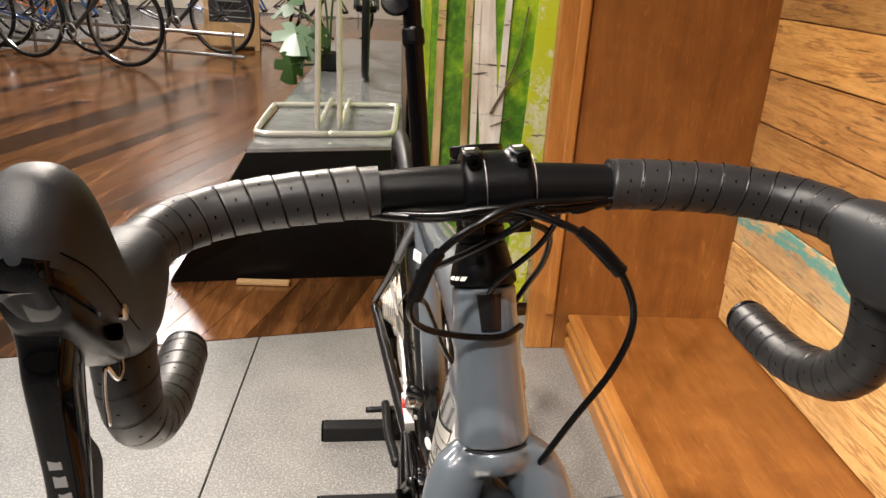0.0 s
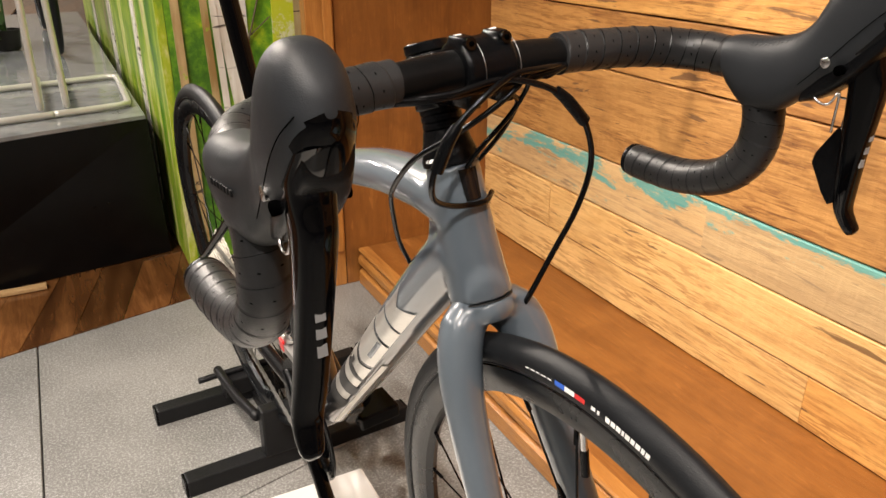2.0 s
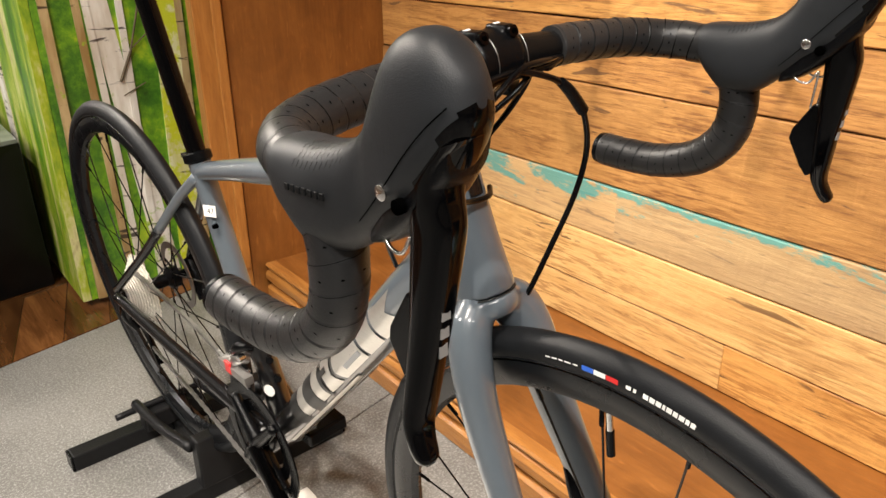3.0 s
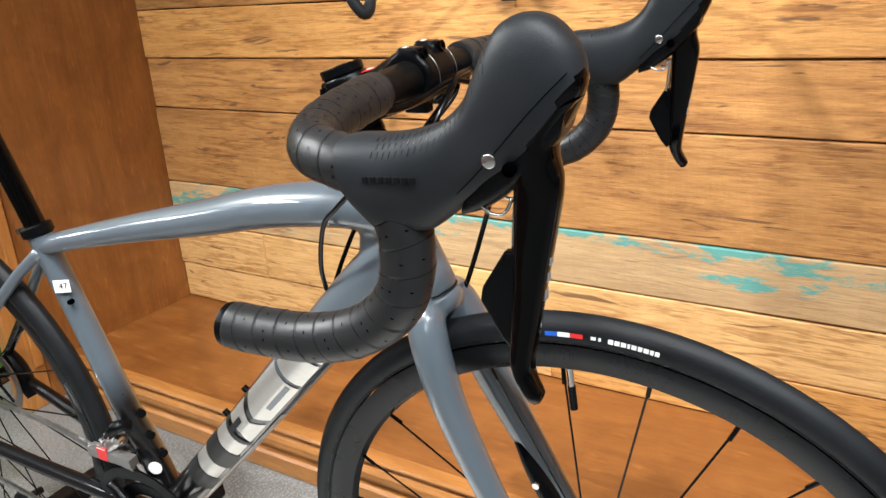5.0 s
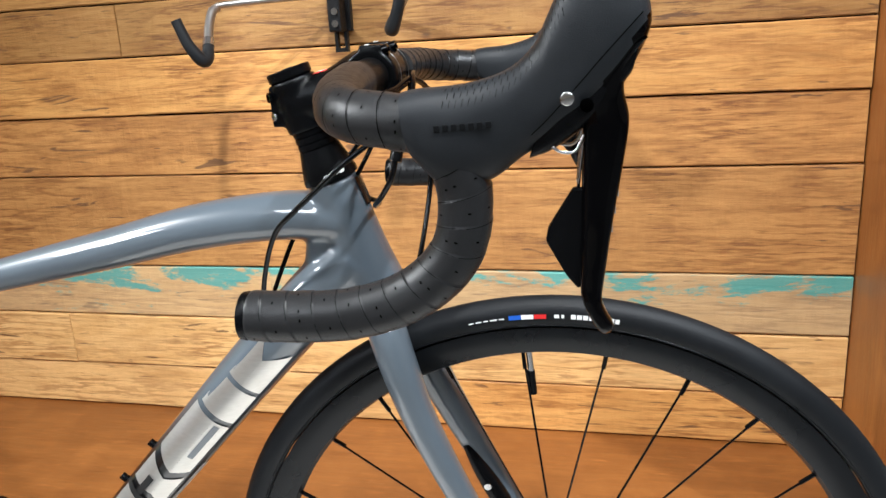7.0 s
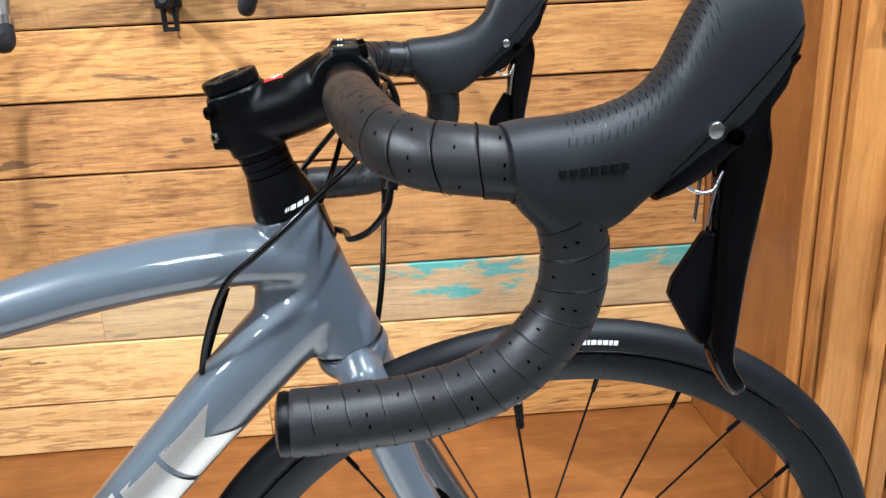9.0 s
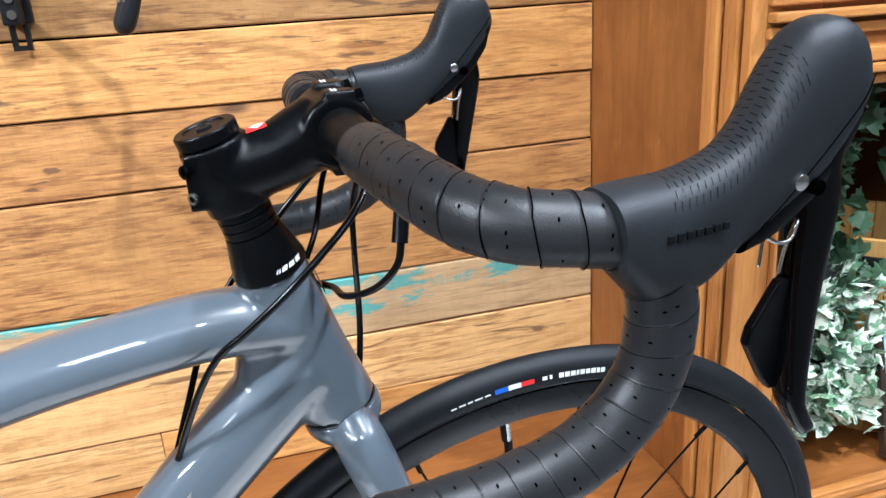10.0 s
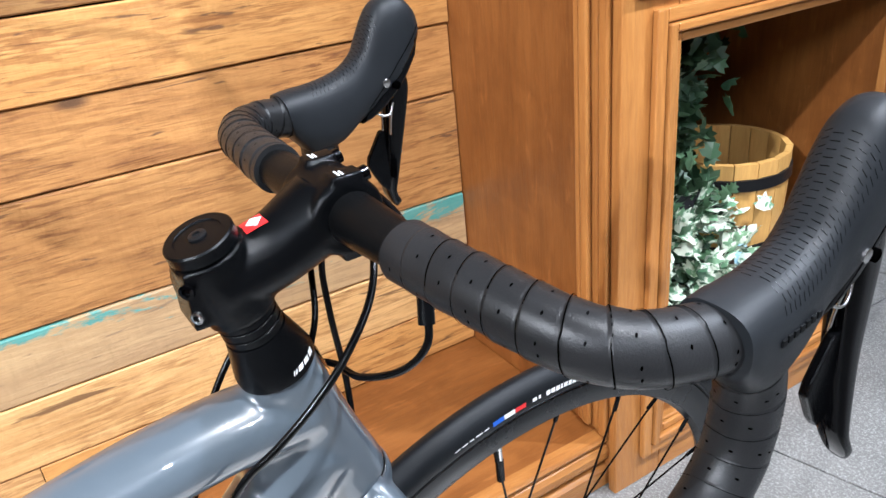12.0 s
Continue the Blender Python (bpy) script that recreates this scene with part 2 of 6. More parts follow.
PAINT.node_tree.nodes["Principled BSDF"].inputs["Coat Roughness"].default_value = 0.015
PAINT.node_tree.nodes["Principled BSDF"].inputs["Coat IOR"].default_value = 1.65


def fading_paint():
    """The frame's finish: slate grey that fades to black towards the bottom bracket."""
    m = PAINT.copy()
    m.name = "slate_grey_paint_fading_to_black"
    n = Nodes(m)
    grey = n.p.inputs["Base Color"].links[0].from_socket
    x = n.t.nodes.new("ShaderNodeSeparateXYZ")
    n.link(n.coords(), x.inputs[0])
    f = n.math("ADD", x.outputs[2], n.math("MULTIPLY", x.outputs[1], 0.29))
    n.colour(n.mix(n.ramp(f, [(0.578, (0, 0, 0)), (0.640, (1, 1, 1))]), (0.004, 0.004, 0.0045), grey))
    return m


PAINT_FADE = fading_paint()
PAINT_BLACK = grained("black_gloss_paint", (0.005, 0.005, 0.0055), 0.22, 900, 0.02, coat=0.5, vary=0.1, spec=0.3)
SILVER = grained("brushed_silver_decal", (0.60, 0.58, 0.54), 0.3, 500, 0.05, metal=0.8, stretch=(1, 0.1, 1), vary=0.15)
RUBBER = grained("hood_rubber", (0.0125, 0.0140, 0.0160), 0.45, 1400, 0.3, spec=0.24)
TAPE = grained("bar_tape", (0.0140, 0.0141, 0.0147), 0.36, 1100, 0.25, spec=0.28)
# near-black that stands in for the shade inside holes, sockets and seams
RECESS_SHADE = material("recess_shade", (0.0005, 0.0005, 0.0005), 1.0, spec=0.0)
GLOSS = material("lever_gloss_black", (0.001, 0.001, 0.0012), 0.06, spec=0.2)
MATTE_BLACK = grained("anodised_black", (0.0022, 0.0024, 0.0028), 0.25, 1600, 0.25, spec=0.13)
BAR_BLACK = grained("handlebar_black", (0.0035, 0.0036, 0.0038), 0.30, 1500, 0.3, spec=0.1)
CABLE = material("cable_housing", (0.002, 0.002, 0.0022), 0.2, spec=0.22)
TYRE = grained("tyre_rubber", (0.0072, 0.0080, 0.0092), 0.46, 900, 0.35, spec=0.17)
RIM = grained("rim_black", (0.0048, 0.0054, 0.0064), 0.28, 1500, 0.1, spec=0.2)
STEEL = grained("bright_steel", (0.62, 0.61, 0.60), 0.22, 700, 0.08, metal=1.0, vary=0.15)
DULL_STEEL = grained("dull_steel", (0.36, 0.35, 0.34), 0.38, 700, 0.1, metal=1.0, vary=0.2)
CHROME = grained("nickel_tube", (0.62, 0.60, 0.55), 0.36, 400, 0.03, metal=0.55, vary=0.08)
SPROCKET = grained("sprocket_steel", (0.74, 0.71, 0.64), 0.34, 700, 0.1, metal=0.45, vary=0.15)
STAND_BLACK = grained("powder_coat_black", (0.006, 0.006, 0.0066), 0.42, 1300, 0.35, spec=0.25)
BOX_BLACK = grained("black_laminate", (0.004, 0.004, 0.0044), 0.3, 500, 0.1, spec=0.2)
BOX_TOP = grained("grey_sheet_top", (0.20, 0.205, 0.21), 0.10, 400, 0.05)
WHITE = grained("white_lacquer", (0.72, 0.70, 0.66), 0.35, 500, 0.08, vary=0.06)
STICKER = grained("white_sticker", (0.80, 0.80, 0.78), 0.4, 500, 0.02, vary=0.03)
INK = material("print_white", (0.72, 0.72, 0.70), 0.5)
INK_SILVER = material("print_silver", (0.19, 0.19, 0.19), 0.4)
INK_GREY = material("moulded_lettering", (0.0035, 0.0038, 0.0042), 0.6, spec=0.1)
RED = material("red_print", (0.55, 0.02, 0.02), 0.35)
BLUE = material("blue_print", (0.02, 0.10, 0.48), 0.35)
DARK_INK = material("print_black", (0.01, 0.01, 0.01), 0.4)
PLASTER = grained("shop_wall_paint", (0.52, 0.46, 0.38), 0.8, 300, 0.15, vary=0.06)
CEIL = grained("ceiling_paint", (0.35, 0.32, 0.29), 0.9, 120, 0.2, vary=0.1)
CHALK = grained("chalkboard", (0.02, 0.021, 0.022), 0.7, 60, 0.1, vary=0.6)
POT = material("dark_pot", (0.02, 0.018, 0.016), 0.5)
STEM = grained("plant_stem", (0.10, 0.07, 0.035), 0.7, 200, 0.3)


def leafy(name, low, high, edge=None, rough=0.45):
    m = material(name, rough=rough)
    n = Nodes(m)
    v = n.coords(shift=shifted(n))
    isl = n.t.nodes.new("ShaderNodeNewGeometry").outputs["Random Per Island"]
    c = n.mix(n.math("ADD", n.math("MULTIPLY", isl, 0.7), n.math("MULTIPLY", n.noise(v, 40, 3), 0.3)), low, high)
    if edge:
        c = n.mix(n.ramp(n.noise(v, 55.0, 3, 0.6), [(0.46, (0, 0, 0)), (0.52, (0.9, 0.9, 0.9))]), c, edge)
    n.colour(c)
    return m


IVY_DARK = leafy("ivy_dark_green", (0.025, 0.055, 0.028), (0.07, 0.13, 0.06))
IVY_PALE = leafy("ivy_variegated", (0.08, 0.19, 0.10), (0.22, 0.36, 0.20), (0.74, 0.78, 0.64))
IVY_PURPLE = leafy("purple_leaf", (0.012, 0.010, 0.016), (0.03, 0.022, 0.038))
MONSTERA = leafy("monstera_leaf", (0.12, 0.20, 0.13), (0.26, 0.36, 0.26), rough=0.3)
MONSTERA_DARK = leafy("deep_green_leaf", (0.02, 0.06, 0.015), (0.05, 0.12, 0.03), rough=0.35)


def forest_print():
    m = material("forest_print", rough=0.35)
    n = Nodes(m)
    v = n.coords((1, 1, 0.8))
    a = n.noise(v, 4.0, 6, 0.65, 0.6)
    b = n.noise(v, 30.0, 5, 0.75)
    f = n.math("ADD", n.math("MULTIPLY", a, 0.65), n.math("MULTIPLY", b, 0.4))
    n.colour(n.ramp(f, [(0.34, (0.01, 0.05, 0.008)), (0.46, (0.05, 0.17, 0.015)), (0.56, (0.15, 0.34, 0.02)), (0.66, (0.42, 0.55, 0.03)), (0.78, (0.75, 0.78, 0.25))]))
    return m


def birch_print(name, low, high, leaf=(0.30, 0.45, 0.03), cover=0.62):
    m = material(name, rough=0.35)
    n = Nodes(m)
    wide = n.noise(n.coords((3, 3, 0.6)), 8.0, 4, 0.6)
    marks = n.noise(n.coords((0.5, 0.5, 2.6)), 11.0, 4, 0.65, 0.8)
    c = n.ramp(wide, [(0.35, low), (0.65, high)])
    c = n.mix(n.ramp(marks, [(0.60, (0, 0, 0)), (0.635, (0.92, 0.92, 0.92))]), c, (0.030, 0.020, 0.014))
    spots = n.noise(n.coords(), 34.0, 5, 0.75)
    patch = n.noise(n.coords((1, 1, 0.7)), 6.0, 4, 0.6)
    f = n.math("ADD", n.math("MULTIPLY", spots, 0.5), n.math("MULTIPLY", patch, 0.6))
    n.colour(n.mix(n.ramp(f, [(cover, (0, 0, 0)), (cover + 0.05, (0.95, 0.95, 0.95))]), c, leaf))
    return m


def streaked_print():
    """The same wood seen raked along the wall: tall soft streaks of leaf and bark."""
    m = material("forest_streak_print", rough=0.35)
    n = Nodes(m)
    a = n.noise(n.coords((1, 2.2, 0.16)), 5.0, 6, 0.65, 0.5)
    b = n.noise(n.coords((1, 2.0, 0.5)), 26.0, 5, 0.7)
    f = n.math("ADD", n.math("MULTIPLY", a, 0.75), n.math("MULTIPLY", b, 0.28))
    n.colour(n.ramp(f, [(0.36, (0.02, 0.09, 0.01)), (0.46, (0.10, 0.26, 0.02)), (0.54, (0.36, 0.46, 0.03)), (0.60, (0.62, 0.62, 0.30)), (0.66, (0.30, 0.24, 0.12)), (0.74, (0.70, 0.72, 0.42))]))
    return m


FOREST = forest_print()
BIRCH = birch_print("birch_print", (0.58, 0.52, 0.43), (0.84, 0.82, 0.76))
BIRCH_TAN = birch_print("birch_print_tan", (0.30, 0.19, 0.07), (0.55, 0.42, 0.22))
BIRCH_YELLOW = birch_print("birch_print_yellow", (0.62, 0.60, 0.22), (0.82, 0.80, 0.58), (0.58, 0.62, 0.02), 0.50)
STREAKED = streaked_print()


def painting_print():
    m = material("seascape_print", rough=0.3)
    n = Nodes(m)
    f = n.noise(n.coords((1, 1, 1.6)), 9.0, 6, 0.65, 1.0)
    n.colour(n.ramp(f, [(0.3, (0.08, 0.25, 0.40)), (0.45, (0.30, 0.52, 0.66)), (0.55, (0.66, 0.76, 0.80)), (0.7, (0.85, 0.87, 0.86))]))
    return m


PICTURE = painting_print()

# ---- mesh tools ----


def part(name, mesh, mat, parent=None, label=""):
    """One mesh object; mesh is a bmesh, a mesh or (vertices, faces)."""
    if isinstance(mesh, bmesh.types.BMesh):
        data = bpy.data.meshes.new(name)
        mesh.to_mesh(data)
        mesh.free()
    elif isinstance(mesh, tuple):
        data = bpy.data.meshes.new(name)
        data.from_pydata([tuple(map(float, v)) for v in mesh[0]], [], [tuple(map(int, f)) for f in mesh[1]])
        data.update()
    else:
        data = mesh
    if not data.materials:
        data.materials.append(mat)
    ob = new(name, data)
    if parent:
        ob.parent = parent
    if label:
        ob["label"] = label
    return ob


def smooth(ob, angle=None):
    for f in ob.data.polygons:
        f.use_smooth = True
    if angle is not None:
        ob.data.set_sharp_from_angle(angle=radians(angle))
    return ob


def box(lo, hi, bevel=0.0, segments=2):
    bm = bmesh.new()
    bmesh.ops.create_cube(bm, size=1)
    for v in bm.verts:
        v.co = [l + (c + 0.5) * (h - l) for c, l, h in zip(v.co, lo, hi)]
    if bevel:
        bmesh.ops.bevel(bm, geom=bm.edges[:], offset=bevel, segments=segments, profile=0.5, affect="EDGES")
    return bm


def joined(*pieces):
    """One (vertices, faces) from several."""
    vs, fs = [], []
    for v, f in pieces:
        k = len(vs)
        vs += [tuple(p) for p in v]
        fs += [tuple(i + k for i in q) for q in f]
    return vs, fs


def boxmesh(lo, hi):
    v = [(x, y, z) for x in (lo[0], hi[0]) for y in (lo[1], hi[1]) for z in (lo[2], hi[2])]
    return v, [(0, 1, 3, 2), (4, 6, 7, 5), (0, 4, 5, 1), (2, 3, 7, 6), (0, 2, 6, 4), (1, 5, 7, 3)]


def spline(points, n):
    """n points evenly spaced along a smooth curve through the given ones (any number of columns)."""
    p = np.array(points, float)
    p = np.vstack([2 * p[0] - p[1], p, 2 * p[-1] - p[-2]])
    out = []
    for k in range(1, len(p) - 2):
        for t in np.linspace(0, 1, 24, endpoint=False):
            a, b, c, d = p[k - 1], p[k], p[k + 1], p[k + 2]
            out.append(0.5 * (2 * b + (c - a) * t + (2 * a - 5 * b + 4 * c - d) * t * t + (3 * b - a - 3 * c + d) * t ** 3))
    out.append(p[-2])
    out = np.array(out)
    s = np.r_[0, np.cumsum(np.linalg.norm(np.diff(out[:, :3], axis=0), axis=1))]
    at = np.linspace(0, s[-1], n)
    return np.stack([np.interp(at, s, out[:, k]) for k in range(out.shape[1])], 1)


def frames(p):
    """Tangents and two normals along a path, without twist."""
    t = np.gradient(p, axis=0)
    t /= np.linalg.norm(t, axis=1)[:, None]
    u = np.cross(t[0], (0, 0, 1.0) if abs(t[0][2]) < 0.9 else (0, 1.0, 0))
    us = []
    for k in range(len(p)):
        u = u - t[k] * (u @ t[k])
        u = u / np.linalg.norm(u)
        us.append(u)
    us = np.array(us)
    return t, us, np.cross(t, us)


def tube(points, radius, n=24, segs=12, caps=True, flat=1.0):
    """A tube along a smooth path; radius: a number, one per given point, or a function of length and angle."""
    pts = np.array(points, float)
    if callable(radius):
        path = spline(pts, n)
        rad = None
    else:
        r = np.full(len(pts), radius) if isinstance(radius, (int, float)) else np.array(radius, float)
        both = spline(np.c_[pts, r], n)
        path, rad = both[:, :3], both[:, 3]
    t, u, w = frames(path)
    s = np.r_[0, np.cumsum(np.linalg.norm(np.diff(path, axis=0), axis=1))]
    ang = np.linspace(0, 2 * np.pi, segs, endpoint=False)
    vs = []
    for k in range(n):
        for a in ang:
            rr = rad[k] if rad is not None else radius(s[k], a)
            vs.append(path[k] + rr * (np.cos(a) * u[k] + flat * np.sin(a) * w[k]))
    fs = [(k * segs + j, k * segs + (j + 1) % segs, (k + 1) * segs + (j + 1) % segs, (k + 1) * segs + j) for k in range(n - 1) for j in range(segs)]
    if caps:
        fs += [tuple(range(segs))[::-1], tuple((n - 1) * segs + j for j in range(segs))]
    return vs, fs


def loft(sections, n=40, segs=28, power=2.4, flip=1):
    """A body through sections (x, low y, low z, high y, high z, half width, squareness shift), rounded across."""
    sec = spline(np.array([[(s[1] + s[3]) / 2, (s[2] + s[4]) / 2, 0.0, s[3] - s[1], s[4] - s[2], s[5], s[0]] for s in sections]), n)
    vs = []
    for cy, cz, _, dy, dz, hw, x in sec:
        for a in np.linspace(0, 2 * np.pi, segs, endpoint=False):
            c, s = np.cos(a), np.sin(a)
            px = np.sign(c) * abs(c) ** (2 / power) * hw
            q = np.sign(s) * abs(s) ** (2 / power) * 0.5
            vs.append((flip * (x + px), cy + q * dy, cz + q * dz))
    fs = [(k * segs + j, k * segs + (j + 1) % segs, (k + 1) * segs + (j + 1) % segs, (k + 1) * segs + j) for k in range(n - 1) for j in range(segs)]
    fs += [tuple(range(segs))[::-1], tuple((n - 1) * segs + j for j in range(segs))]
    if flip < 0:
        fs = [f[::-1] for f in fs]
    return vs, fs


def ring(profile, n=96, axis_x=True):
    """A profile of (radius, x) turned round the x axis."""
    m = len(profile)
    vs = [(x, r * math.sin(a), r * math.cos(a)) for a in np.linspace(0, 2 * np.pi, n, endpoint=False) for r, x in profile]
    fs = [(k * m + j, k * m + (j + 1) % m, ((k + 1) % n) * m + (j + 1) % m, ((k + 1) % n) * m + j) for k in range(n) for j in range(m)]
    return vs, fs


def lathe(profile, n=32):
    """A closed body of (radius, z) turned round z."""
    m = len(profile)
    vs = [(r * math.cos(a), r * math.sin(a), z) for a in np.linspace(0, 2 * np.pi, n, endpoint=False) for r, z in profile]
    fs = [(k * m + j, ((k + 1) % n) * m + j, ((k + 1) % n) * m + j + 1, k * m + j + 1) for k in range(n) for j in range(m - 1)]
    fs += [tuple(k * m for k in range(n))[::-1], tuple(k * m + m - 1 for k in range(n))]
    return vs, fs


def moved(mesh, m):
    return [tuple(m @ Vector(v)) for v in mesh[0]], mesh[1]


def aimed(a, b):
    """The pose that carries z from 0 to 1 onto the way from a to b, unscaled."""
    a, b = Vector(a), Vector(b)
    return Matrix.Translation(a) @ (b - a).to_track_quat("Z", "Y").to_matrix().to_4x4()


def rod(a, b, r, segs=10):
    h = (Vector(b) - Vector(a)).length
    return moved(lathe([(r, 0), (r, h)], segs), aimed(a, b))


def extruded(profile, y0, y1):
    """An outline in (x, z) drawn out along y."""
    m = len(profile)
    vs = [(x, y0, z) for x, z in profile] + [(x, y1, z) for x, z in profile]
    fs = [(j, (j + 1) % m, m + (j + 1) % m, m + j) for j in range(m)] + [tuple(range(m))[::-1], tuple(range(m, 2 * m))]
    return vs, fs


def empty(name, m, label, category, group=""):
    ob = new(name)
    ob.matrix_world = m
    return tagged(ob, label, category, group)


# ---- setting ----
WALL_X, REAR_Y, FRONT_Y, SHELF_Z, FACE_X = 0.955, 1.562, -0.652, 0.117, 0.44


def structure(name, mesh, mat, label=""):
    return tagged(part(name, mesh, mat), label or name.replace("_", " "), kind="structure")


def ground():
    """One subfloor; boards and tiles lie on it."""
    structure("floor", box((-9, -7, -0.06), (4, 14, -0.012)), material("joint_grout", (0.10, 0.095, 0.09), 0.9), "dark subfloor beneath the boards and stone tiles")
    structure("ceiling", box((-9, -7, 3.4), (4, 14, 3.5)), CEIL, "matt brown-grey shop ceiling")
    structure("wall_east", box((2.0, -7, 0), (2.1, 14, 3.4)), PLASTER, "plain painted shop wall")
    structure("wall_west", box((-9.1, -7, 0), (-9, 14, 3.4)), PLASTER, "plain painted shop wall")
    structure("wall_north", box((-9, 14, 0), (4, 14.1, 3.4)), PLASTER, "plain painted shop wall")
    structure("wall_south", box((-9, -7.1, 0), (4, -7, 3.4)), PLASTER, "plain painted shop wall")


ground()


def alcove():
    """The timber niche behind the bike: planked back, upright sides, raised shelf with a moulded edge."""
    top = 2.5
    backing = structure("wall_planked", box((WALL_X, FRONT_Y, 0.0), (1.0, REAR_Y, top)), MATTE_BLACK, "wall of reclaimed pine boards with knots, cracks and turquoise paint remains")
    structure("wall_niche_rear", box((0.435, REAR_Y, 0.0), (1.0, REAR_Y + 0.04, top), 0.001), PANEL_Z, "orange-brown stained plywood side of the niche")
    structure("wall_niche_front", box((0.56, FRONT_Y - 0.04, 0.0), (1.0, FRONT_Y, top), 0.001), PANEL_Z, "orange-brown stained plywood side of the niche")
    structure("trim_rear_post", box((0.352, REAR_Y - 0.004, 0.0), (0.433, REAR_Y + 0.040, top), 0.004), TRIM_Z, "oak post at the edge of the niche")
    structure("trim_rear_bead", box((0.40, REAR_Y - 0.014, SHELF_Z + 0.002), (0.428, REAR_Y - 0.005, top), 0.004), TRIM_Z, "oak bead on the post")
    structure("shelf_niche", box((0.505, FRONT_Y + 0.001, 0.085), (WALL_X - 0.002, REAR_Y - 0.001, SHELF_Z), 0.002), PANEL_Y, "orange-brown stained plywood shelf of the niche")
    edge = [(0.505, 0.003), (0.470, 0.003), (0.470, 0.042), (0.476, 0.048), (0.484, 0.050), (0.484, 0.058), (0.474, 0.064), (0.468, 0.074), (0.468, 0.088), (0.474, 0.098),
            (0.482, 0.101), (0.482, 0.106), (0.472, 0.110), (0.470, 0.116), (0.474, 0.122), (0.490, 0.123), (0.503, 0.122), (0.5045, 0.119)]
    structure("trim_shelf_edge", extruded(edge, FRONT_Y + 0.001, REAR_Y - 0.015), TRIM_Y, "glossy oak moulding along the shelf's edge")
    return backing


BACKING = alcove()


def neighbour_cabinet():
    """The cabinet beyond the niche: reeded post, moulded frame round an open bay, a rail above."""
    structure("trim_post_core", box((0.462, FRONT_Y - 0.055, 0.0), (0.558, FRONT_Y + 0.002, 2.5), 0.003), TRIM_Z, "oak post between niche and cabinet")
    for k, (x, w, d) in enumerate(((0.545, 0.012, 0.008), (0.525, 0.020, 0.012), (0.500, 0.014, 0.007), (0.478, 0.020, 0.012))):
        structure("trim_reed_%d" % (k + 1), box((x - w / 2, FRONT_Y + 0.003, SHELF_Z + 0.008), (x + w / 2, FRONT_Y + 0.003 + d, 2.5), 0.0035), TRIM_Z, "rounded upright reed on the oak post")
    y0, y1, z0, z1 = -0.758, -1.365, 0.125, 0.866
    structure("trim_stile_1", box((FACE_X, y0 + 0.0, 0.0), (FACE_X + 0.02, FRONT_Y + 0.012, 2.5), 0.003), TRIM_Z, "oak upright of the cabinet front")
    structure("trim_stile_2", box((FACE_X, y1 - 0.09, 0.0), (FACE_X + 0.02, y1, 2.5), 0.003), TRIM_Z, "oak upright of the cabinet front")
    structure("trim_rail_1", box((FACE_X, y1 + 0.001, 0.0), (FACE_X + 0.02, y0 - 0.001, z0), 0.003), TRIM_Y, "oak rail below the open bay")
    structure("trim_rail_2", box((FACE_X, y1 + 0.001, z1), (FACE_X + 0.02, y0 - 0.001, 1.03), 0.003), TRIM_Y, "oak rail above the open bay")
    structure("trim_rail_3", box((FACE_X, y1 + 0.001, 1.45), (FACE_X + 0.02, y0 - 0.001, 2.5), 0.003), PANEL_Y, "oak panel above the upper bay")
    # mouldings round the bay, in three stepped courses
    for k, (off, wide, deep) in enumerate(((0.002, 0.016, 0.010), (0.020, 0.014, 0.020), (0.036, 0.022, 0.014))):
        a, b = off, off + wide
        x0, x1 = FACE_X - deep, FACE_X - 0.001
        n = 4 * k
        structure("trim_bay_%d" % (n + 1), box((x0, y0 + a, z0 - b), (x1, y0 + b, z1 + b), 0.003), TRIM_Z, "stepped oak moulding beside the bay")
        structure("trim_bay_%d" % (n + 2), box((x0, y1 - b, z0 - b), (x1, y1 - a, z1 + b), 0.003), TRIM_Z, "stepped oak moulding beside the bay")
        structure("trim_bay_%d" % (n + 3), box((x0 + 0.0005, y1 - a + 0.0005, z1 + a), (x1, y0 + a - 0.0005, z1 + b), 0.003), TRIM_Y, "stepped oak moulding over the bay")
        structure("trim_bay_%d" % (n + 4), box((x0 + 0.0005, y1 - a + 0.0005, z0 - b), (x1, y0 + a - 0.0005, z0 - a), 0.003), TRIM_Y, "stepped oak moulding under the bay")
    for k, (z, h, d) in enumerate(((0.945, 0.016, 0.012), (0.968, 0.014, 0.024), (0.990, 0.012, 0.014), (1.012, 0.014, 0.018))):
        structure("trim_upper_%d" % (k + 1), box((FACE_X - d, y1 - 0.055, z), (FACE_X - 0.001, FRONT_Y - 0.01, z + h), 0.003), TRIM_Y, "stepped oak moulding between the bays")
    structure("cabinet_bay_floor", box((FACE_X + 0.02, y1 - 0.02, 0.09), (1.15, y0 + 0.06, z0 - 0.002), 0.001), PANEL_Y, "stained floor of the open bay")
    structure("cabinet_bay_top", box((FACE_X + 0.021, y1 - 0.02, z1 + 0.01), (1.15, y0 + 0.06, z1 + 0.03), 0.001), PANEL_Y, "stained top of the open bay")
    structure("cabinet_bay_back", box((1.15, y1 - 0.45, 0.0), (1.17, y0 + 0.062, 2.5), 0.001), PANEL_Z, "stained back of the open bay")
    structure("cabinet_bay_side_1", box((FACE_X + 0.021, y1 - 0.04, 0.0), (1.149, y1 - 0.021, 2.5), 0.001), PANEL_Z, "stained side of the open bay")
    structure("cabinet_bay_side_2", box((FACE_X + 0.021, y0 + 0.0605, 0.0), (0.46, y0 + 0.061, 0.01)), PANEL_Z, "stained sliver at the bay's side")
